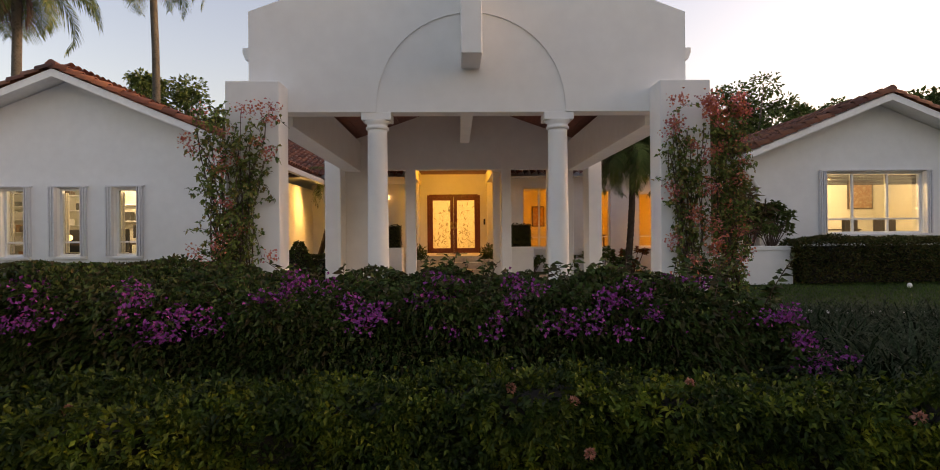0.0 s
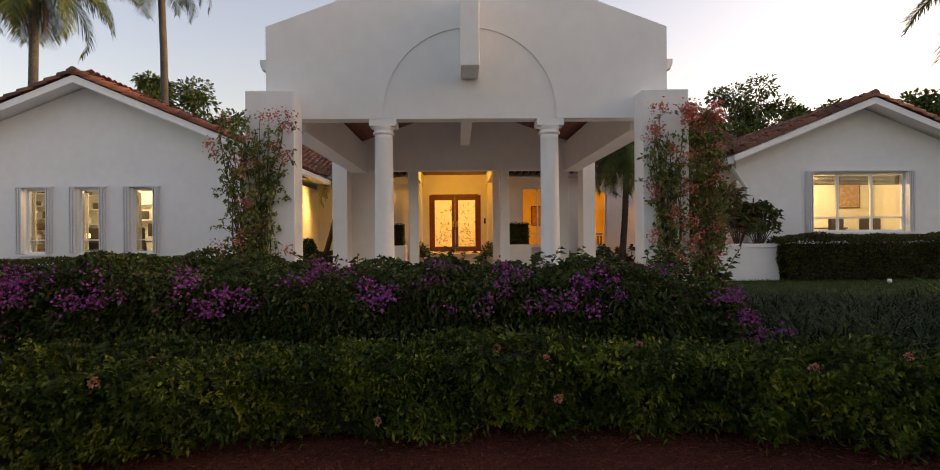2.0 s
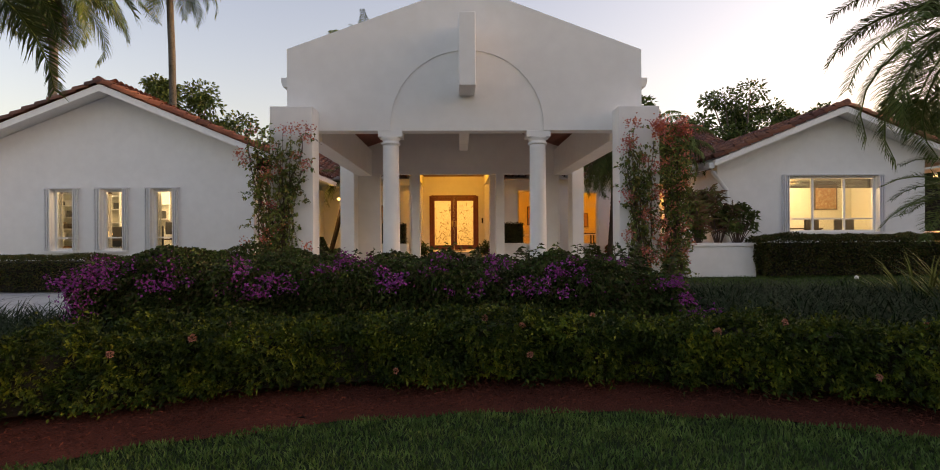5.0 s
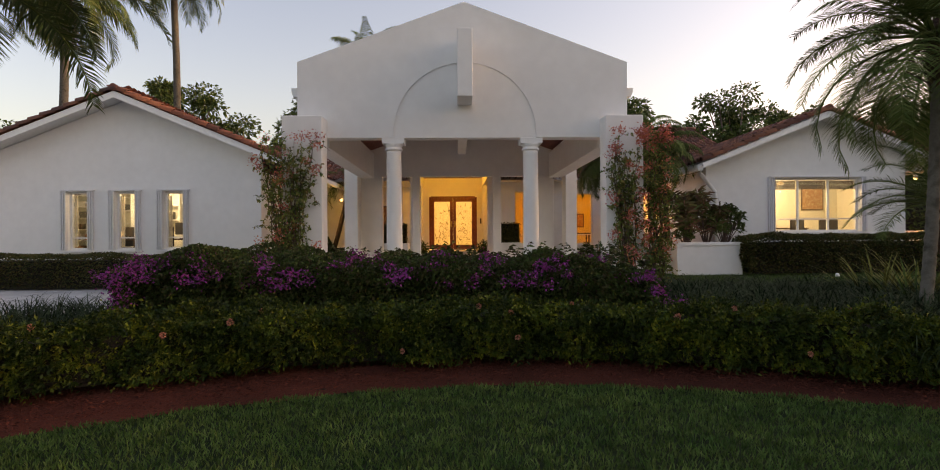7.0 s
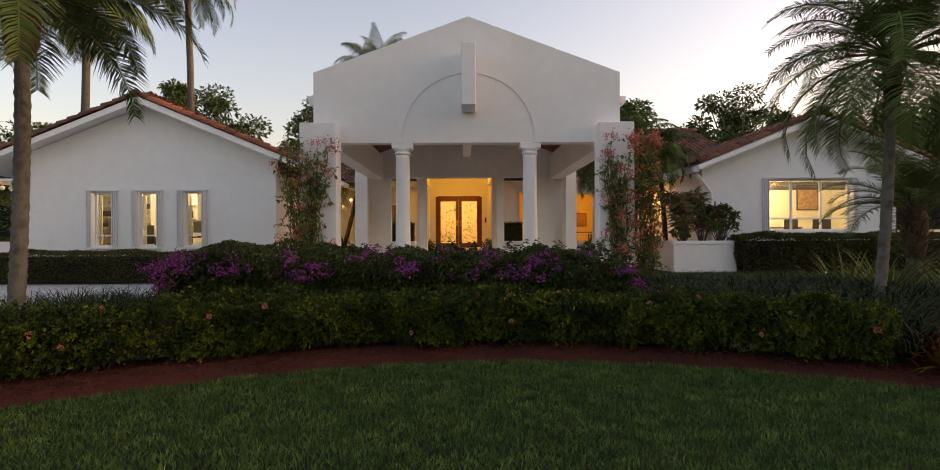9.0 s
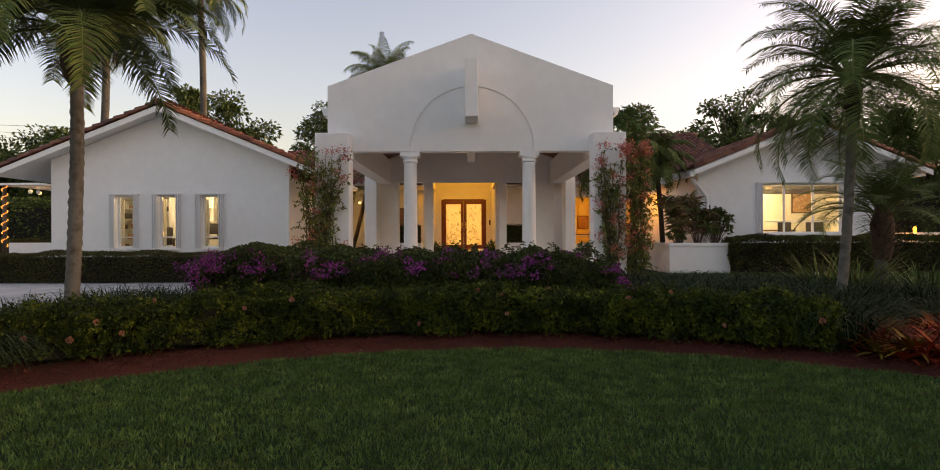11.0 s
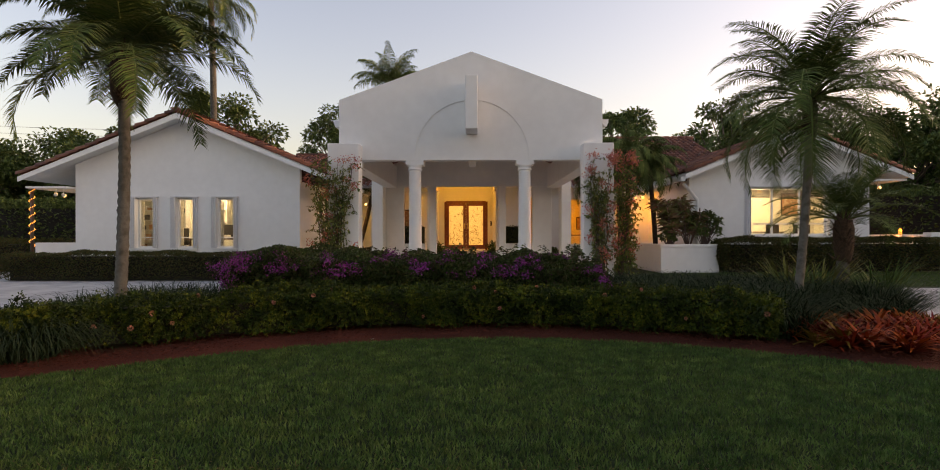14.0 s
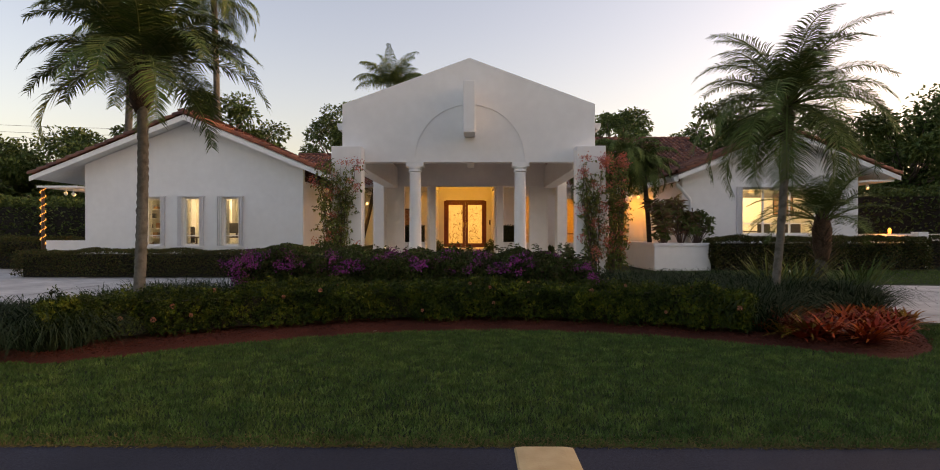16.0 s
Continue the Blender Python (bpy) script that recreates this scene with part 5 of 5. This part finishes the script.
flood("flood_lamp", (-3.98, 18.78, 2.42), (-5.0, 17.8, 1.5), 165, "warm garden lamp on the leaning palm trunk", (1.0, 0.64, 0.18), 0.0, 170)
flood("flood_lamp", (6.55, 18.06, 2.66), (7.15, 18.45, 0.9), 42, "warm garden lamp hung under the eave", WARM, 0.4, 165)
flood("flood_lamp", (6.85, 18.06, 2.66), (7.2, 17.0, 0.9), 52, "warm garden lamp hung under the eave", WARM, 0.4, 165)
flood("flood_lamp", (-12.35, 13.0, 2.4), (-12.7, 13.5, 2.57), 14, "white twin flood lamp under the eave", (1.0, 0.6, 0.25), 0.17, 165)
flood("flood_lamp", (-12.12, 13.0, 2.4), (-12.3, 13.7, 2.2), 18, "white twin flood lamp under the eave", (1.0, 0.6, 0.25), 0.17, 165)
flood("flood_lamp", (13.3, 14.2, 2.72), (13.6, 14.0, 0.6), 5, "white flood lamp under the eave", (1.0, 0.7, 0.35), 0.11, 150)

sconce = thing("wall_sconce", "small warm wall sconce beside the entry", "lamp", at=(-2.32, DY - 0.001, 2.5))
bm = bmesh.new()
box(bm, -0.03, 0.03, -0.03, 0.0, -0.06, 0.06)
part("bracket", bm, TRIM, sconce)
bm = bmesh.new()
lathe(bm, [(0.02, -0.05), (0.06, -0.02), (0.065, 0.05), (0.03, 0.09)], 0, -0.09, 12)
part("globe", bm, BULB, sconce)
li = new("sconce_light", bpy.data.lights.new("sconce_light", "POINT"))
li.data.energy, li.data.color, li.data.shadow_soft_size = 0.12, WARM, 0.06
li.location = (-2.32, DY - 0.25, 2.5)

# ---- planter with shrubs ----
planter = thing("planter_box", "long white stucco planter box with a coping", "planter")
bm = bmesh.new()
box(bm, 5.95, 7.7, 13.05, 13.95, 0.0, 0.78, 0.01), box(bm, 5.952, 7.15, 13.952, 17.4, 0.0, 0.778)
part("body", bm, STUCCO, planter)
bm = bmesh.new()
box(bm, 5.92, 7.73, 13.02, 13.98, 0.78, 0.87, 0.012), box(bm, 5.922, 7.15, 13.982, 17.43, 0.778, 0.868)
part("coping", bm, STUCCO, planter)


def shrub(name, label, base, height, stems, spread, tuft, leaf_l, leaf_w, material, seed, group="", splay=0.5):
    """Bare stems that end in tufts of leaves."""
    g = np.random.default_rng(seed)
    root = thing(name, label, "shrub", group, at=base)
    bm = bmesh.new()
    P, D = [], []
    for k in range(stems):
        a, q = g.uniform(0, 6.283), g.uniform(0.1, 1.0) * spread
        h = height * g.uniform(0.45, 1.0)
        c = np.array([q * math.cos(a), q * math.sin(a) * 0.6, h])
        pts = [(c[0] * 0.15, c[1] * 0.15, 0), tuple(c * np.array([0.55, 0.55, 0.5])), tuple(c)]
        tube(bm, pts, [0.016, 0.012, 0.007], 5)
        n = tuft
        b = g.uniform(0, 6.283, n)
        up = g.uniform(-0.35, 1.3, n)
        P.append(c + np.stack([np.cos(b) * 0.015, np.sin(b) * 0.015, -g.random(n) * 0.18 * height], 1))
        D.append(np.stack([np.cos(b), np.sin(b), up], 1))
    tagged(part("branching", bm, STEM, root), kind="stuff")
    V, F = leaves(np.concatenate(P), np.concatenate(D), leaf_l, leaf_w, g, splay * 0.5, 0.1)
    tagged(raw("foliage", V, F, material, root), kind="stuff")
    return root


shrub("dracaena", "bronze-leaved dracaena with rosettes in the white planter", (6.4, 13.5, 0.8), 1.55, 18, 0.6, 40, 0.32, 0.06, CROTON_DARK, 141, "planter shrubs")
shrub("dracaena", "bronze-leaved dracaena with rosettes in the white planter", (6.95, 13.55, 0.8), 1.25, 15, 0.5, 38, 0.3, 0.058, CROTON_DARK, 142, "planter shrubs")
shrub("schefflera", "leafy green shrub on bare stems in the planter", (7.4, 13.45, 0.8), 1.15, 18, 0.5, 60, 0.14, 0.06, FROND, 143, "planter shrubs")
shrub("garden_shrub", "low green shrub in the white planter", (6.3, 13.4, 0.8), 0.45, 16, 0.3, 30, 0.12, 0.05, FROND, 144, "planter shrubs")
for k, (x, y, h, m) in enumerate(((3.5, 15.2, 0.75, "F"), (4.4, 15.6, 0.9, "F"), (5.0, 16.2, 0.8, "C"), (3.2, 16.5, 0.7, "F"), (2.2, 16.6, 0.6, "F"), (-2.6, 15.6, 0.7, "F"), (-3.8, 13.9, 0.9, "B"))):
    shrub("garden_shrub", "lush garden shrub beside the lit porch", (x, y, 0), h, 12, 0.42, 34, 0.14, 0.06, {"F": FROND, "C": CROTON, "B": BOUG}[m], 150 + k, "garden shrubs by the porch")
# yellowing strap plants at the foot of the slim palm
for k, (x, y, h) in enumerate(((5.0, 3.9, 1.1), (5.5, 4.3, 1.2), (6.2, 4.1, 1.15), (6.7, 4.5, 1.1), (5.9, 4.9, 1.25), (5.3, 4.8, 1.2))):
    g = np.random.default_rng(170 + k)
    n = 70
    a = g.uniform(0, 6.283, n)
    V, F = tied(*blades(np.stack([np.cos(a) * 0.04, np.sin(a) * 0.04, np.zeros(n)], 1), np.stack([np.cos(a) * 0.6, np.sin(a) * 0.6, g.uniform(0.5, 1.6, n)], 1), h * 1.15, 0.04, g, 0.35, 4), 4)
    V[:, 2] = np.maximum(V[:, 2], 0.01)
    ob = raw("strap_lily", V, F, YELLOWGREEN)
    ob.location = (x, y, 0.0)
    tagged(ob, "yellow-green strap-leaved lily below the palms", "lily", "lilies below the palms")

# ---- potted plants and box planters at the entry ----
for k, x in enumerate((-1.02, 0.98)):
    pot = thing("potted_plant", "bushy green plant in a pale urn beside the steps", "potted plant", "pots at the steps", at=(x, 16.55, 0))
    bm = bmesh.new()
    lathe(bm, [(0.11, 0.0), (0.13, 0.03), (0.09, 0.08), (0.16, 0.25), (0.2, 0.42), (0.23, 0.46), (0.22, 0.5)], seg=18)
    part("urn", bm, STONE, pot)
    g = np.random.default_rng(180 + k)
    n = 420
    N = unit(g.normal(size=(n, 3)) + np.array([0, 0, 0.7]))
    V, F = leaves(N * g.random((n, 1)) * np.array([0.26, 0.22, 0.36]) + np.array([0, 0, 0.55]), N + g.normal(size=(n, 3)) * 0.5, 0.12, 0.04, g, 0.3)
    tagged(raw("foliage", V, F, FROND, pot), kind="stuff")
for k, (x0, x1) in enumerate(((-2.1, -1.3), (1.22, 2.0))):
    bx = thing("low_planter", "white low planter wall with a clipped dark box hedge", "planter", "entry planters", at=(0, 14.6, 0))
    bm = bmesh.new()
    box(bm, x0, x1, 0, 0.7, 0, 0.88, 0.008)
    part("body", bm, STUCCO, bx)
    g = np.random.default_rng(190 + k)
    n = 2600
    P = np.stack([g.uniform(x0 + 0.04, x1 - 0.04, n), np.where(g.random(n) < 0.6, 0.08 + 0.05 * g.random(n), g.uniform(0.08, 0.6, n)), g.uniform(0.88, 1.45, n)], 1)
    V, F = leaves(P, g.normal(size=(n, 3)) + np.array([0, -0.8, 0.3]), 0.05, 0.028, g, 0.1)
    tagged(raw("clipped_top", V, F, HEDGE, bx), kind="stuff")
    # core coloured near black for the shade inside the clipped box
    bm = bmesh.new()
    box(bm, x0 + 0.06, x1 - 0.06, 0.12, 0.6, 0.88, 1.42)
    part("inner_growth", bm, NEARBLACK, bx)
# clipped cone shrub beside the pier
g = np.random.default_rng(196)
n = 3600
a, z = g.uniform(0, 6.283, n), g.random(n) ** 1.3
r = 0.36 * (1 - z ** 1.6) + 0.03
V, F = leaves(np.stack([r * np.cos(a), r * np.sin(a), -0.08 + 1.1 * z], 1), np.stack([np.cos(a), np.sin(a), np.full(n, 0.5)], 1) + g.normal(size=(n, 3)) * 0.4, 0.06, 0.03, g, 0.1)
cone = tagged(raw("topiary_cone", V, F, BOUG), "dark clipped cone shrub beside the porch", "shrub")
cone.location = (-2.72, 10.4, 0.06)
# dark core put in for the cone's shaded inside
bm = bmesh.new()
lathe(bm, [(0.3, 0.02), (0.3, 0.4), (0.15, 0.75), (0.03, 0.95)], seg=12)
part("inner_growth", bm, NEARBLACK, cone)

# ---- rooms' contents ----
def shelf_unit(p, w, h, n, label, seed):
    r = random.Random(seed)
    s = thing("shelf_unit", label, "shelf", at=p)
    bm = bmesh.new()
    box(bm, 0, 0.03, 0, 0.3, 0, h), box(bm, w - 0.03, w, 0, 0.3, 0, h)
    part("side_panel", bm, TRIM, s)
    for k in range(n):
        z = h * k / n + 0.05
        bm = bmesh.new()
        box(bm, 0.03, w - 0.03, 0, 0.3, z, z + 0.025)
        part("shelf", bm, TRIM, s)
        x = 0.06
        while x < w - 0.2:
            bw, bh = r.uniform(0.05, 0.22), r.uniform(0.08, 0.24)
            if r.random() < 0.75:
                bm = bmesh.new()
                box(bm, x, x + bw, 0.05, 0.25, z + 0.026, z + 0.026 + bh)
                b = tagged(link("storage_box", bm, r.choice([DARKWOOD, PAPER, ALU, BLACK])), "box standing on the room's shelf", "box")
                b.location = p
            x += bw + 0.04
    return s


def desk(p, w, label):
    d = thing("desk", label, "desk", at=p)
    bm = bmesh.new()
    box(bm, 0, w, 0, 0.6, 0.72, 0.76)
    part("desktop", bm, DARKWOOD, d)
    for x in (0.03, w - 0.08):
        for y in (0.03, 0.52):
            bm = bmesh.new()
            box(bm, x, x + 0.05, y, y + 0.05, 0, 0.72)
            part("leg", bm, DARKWOOD, d)
    return d


def monitor(p):
    m = thing("monitor", "black flat monitor on the desk", "monitor", at=p)
    bm = bmesh.new()
    box(bm, -0.26, 0.26, 0, 0.04, 0.12, 0.46, 0.006)
    part("screen", bm, BLACK, m)
    bm = bmesh.new()
    box(bm, -0.03, 0.03, 0.01, 0.04, 0.02, 0.14), box(bm, -0.12, 0.12, -0.05, 0.12, 0, 0.02)
    part("stand", bm, BLACK, m)


def armchair(p, rz, label):
    c = thing("office_chair", label, "chair", "office chairs", at=p)
    c.rotation_euler = (0, 0, radians(rz))
    for nm, b in (("seat", (-0.26, 0.26, -0.26, 0.26, 0.42, 0.52)), ("backrest", (-0.25, 0.25, 0.2, 0.3, 0.55, 1.1))):
        bm = bmesh.new()
        box(bm, *b, 0.03)
        part(nm, bm, BLACK, c)
    bm = bmesh.new()
    lathe(bm, [(0.25, 0), (0.25, 0.03), (0.03, 0.06), (0.03, 0.42)], seg=10)
    part("base", bm, BLACK, c)


def picture(p, w, h, label, face=(0, 0, 0)):
    f = thing("framed_picture", label, "picture", at=p)
    bm = bmesh.new()
    box(bm, -w / 2, w / 2, -0.03, 0, 0, h, 0.005)
    part("picture_frame", bm, DARKWOOD, f)
    bm = bmesh.new()
    box(bm, -w / 2 + 0.04, w / 2 - 0.04, -0.036, -0.03, 0.04, h - 0.04)
    part("print", bm, PAPER, f)


shelf_unit((-11.58, 15.0, 0.3), 1.15, 2.3, 7, "white shelf unit with boxes in the lit room", 1)
shelf_unit((-10.4, 15.0, 0.3), 1.0, 2.3, 6, "white shelf unit with boxes in the lit room", 2)
shelf_unit((-9.0, 15.0, 1.55), 1.0, 0.85, 2, "white wall shelf with small things in the lit room", 5)
desk((-9.9, 13.95, 0.3), 1.2, "dark wooden desk near the window")
desk((-8.3, 14.5, 0.3), 1.0, "dark wooden desk in the lit room")
monitor((-7.75, 14.75, 1.06))
armchair((-9.3, 14.75, 0.3), 180, "black office chair by the desk")
armchair((-8.0, 14.15, 0.3), 200, "black office chair by the window")
picture((-6.3, 15.29, 1.75), 0.7, 0.35, "framed brown print on the room's wall")
globe_lamp = thing("table_lamp", "table lamp with a glowing white globe on the desk", "lamp", at=(-9.22, 14.2, 1.06))
bm = bmesh.new()
lathe(bm, [(0.07, 0.0), (0.07, 0.012), (0.012, 0.025), (0.01, 0.07)], seg=14)
part("base", bm, BLACK, globe_lamp)
bm = bmesh.new()
lathe(bm, [(0.02, 0.07), (0.06, 0.09), (0.075, 0.14), (0.06, 0.19), (0.01, 0.215)], seg=16)
part("globe", bm, BULB, globe_lamp)
desk((8.9, 15.2, 0.5), 1.9, "brown wooden desk behind the wide window")
monitor((9.45, 15.5, 1.26))
armchair((10.1, 15.0, 0.4), 200, "black office chair at the desk")
armchair((11.4, 15.3, 0.4), 160, "black office chair at the desk")
picture((11.95, 16.89, 1.85), 0.75, 0.85, "large framed orange-brown painting on the wall")
picture((-2.58, DY - 0.002, 1.5), 0.42, 0.75, "pale framed print on the wall beside the entry")
picture((3.3, 22.98, 1.5), 0.5, 0.8, "framed print in the living room")
picture((5.4, 22.98, 1.4), 0.5, 0.6, "framed print in the living room")
desk((4.2, 21.5, 0.4), 1.4, "dark wooden side table in the living room")
for x0, x1 in ((9.2, 9.87), (9.93, 10.75), (10.81, 11.57)):
    bm = bmesh.new()
    for k in range(7):
        box(bm, x0, x1, RY + 0.185, RY + 0.215, 2.6 - 0.035 * (k + 1), 2.6 - 0.035 * k - 0.006)
    tagged(link("woven_blind", bm, DARKWOOD), "rolled brown woven blind at the window's top", "blind", "window blinds")
for x0, x1 in LW:
    for s in (x0 + 0.05, ):
        bm = bmesh.new()
        for k in range(3):
            a = s + 0.028 * k
            box(bm, a, a + 0.02, LY + 0.19 + 0.012 * (k % 2), LY + 0.21 + 0.012 * (k % 2), 0.86, 2.2)
        tagged(link("side_curtain", bm, PLASTER), "cream folded curtain at the window's side", "curtain", "window curtains")

# ---- gate and low wall at the right ----
bm = bmesh.new()
box(bm, 15.2, 15.55, 14.5, 14.85, 0, 1.22, 0.015)
structure("wall_gate_post", bm, STUCCO, "square white stucco gate post", "gate post")
gate = thing("metal_gate", "white metal garden gate with upright bars", "gate", at=(14.3, 14.7, 0))
bm = bmesh.new()
box(bm, 0, 0.9, -0.02, 0.02, 0.1, 0.14), box(bm, 0, 0.9, -0.02, 0.02, 1.12, 1.16)
part("gate_frame", bm, TRIM, gate)
for k in range(8):
    bm = bmesh.new()
    box(bm, 0.03 + 0.115 * k, 0.055 + 0.115 * k, -0.012, 0.012, 0.14, 1.12)
    part("bar", bm, TRIM, gate)
bm = bmesh.new()
box(bm, 12.97, 18.2, 17.0, 17.2, 0, 1.15)
structure("wall_garden_right", bm, STUCCO, "low white garden wall behind the gate", "wall")
lan = thing("garden_lantern", "glowing amber garden lantern on the low wall", "lantern", at=(16.1, 17.1, 1.15))
bm = bmesh.new()
lathe(bm, [(0.04, 0), (0.05, 0.03), (0.06, 0.16), (0.02, 0.22)], seg=10)
part("shade", bm, AMBER, lan)
li = new("lantern_light", bpy.data.lights.new("lantern_light", "POINT"))
li.data.energy, li.data.color, li.data.shadow_soft_size = 22, (1.0, 0.4, 0.06), 0.1
li.location = (16.1, 16.75, 1.5)
bm = bmesh.new()
lathe(bm, [(0.04, 0), (0.05, 0.05), (0.035, 0.09), (0.01, 0.1)], 9.55, 12.0, 10)
tagged(link("path_light", bm, TRIM), "small pale ground spotlight on the lawn", "garden lamp")

# ---- overhead wires ----
for k, z in enumerate((8.6, 8.1, 7.7)):
    bm = bmesh.new()
    tube(bm, [(-60, 38, z + 1.9), (-44, 38, z + 1.0), (-32, 38, z + 0.5), (-22, 38, z + 0.2)], 0.013, 5)
    tagged(link("overhead_wire", bm, BLACK), "thin dark overhead wire behind the trees", "wire", "overhead wires")
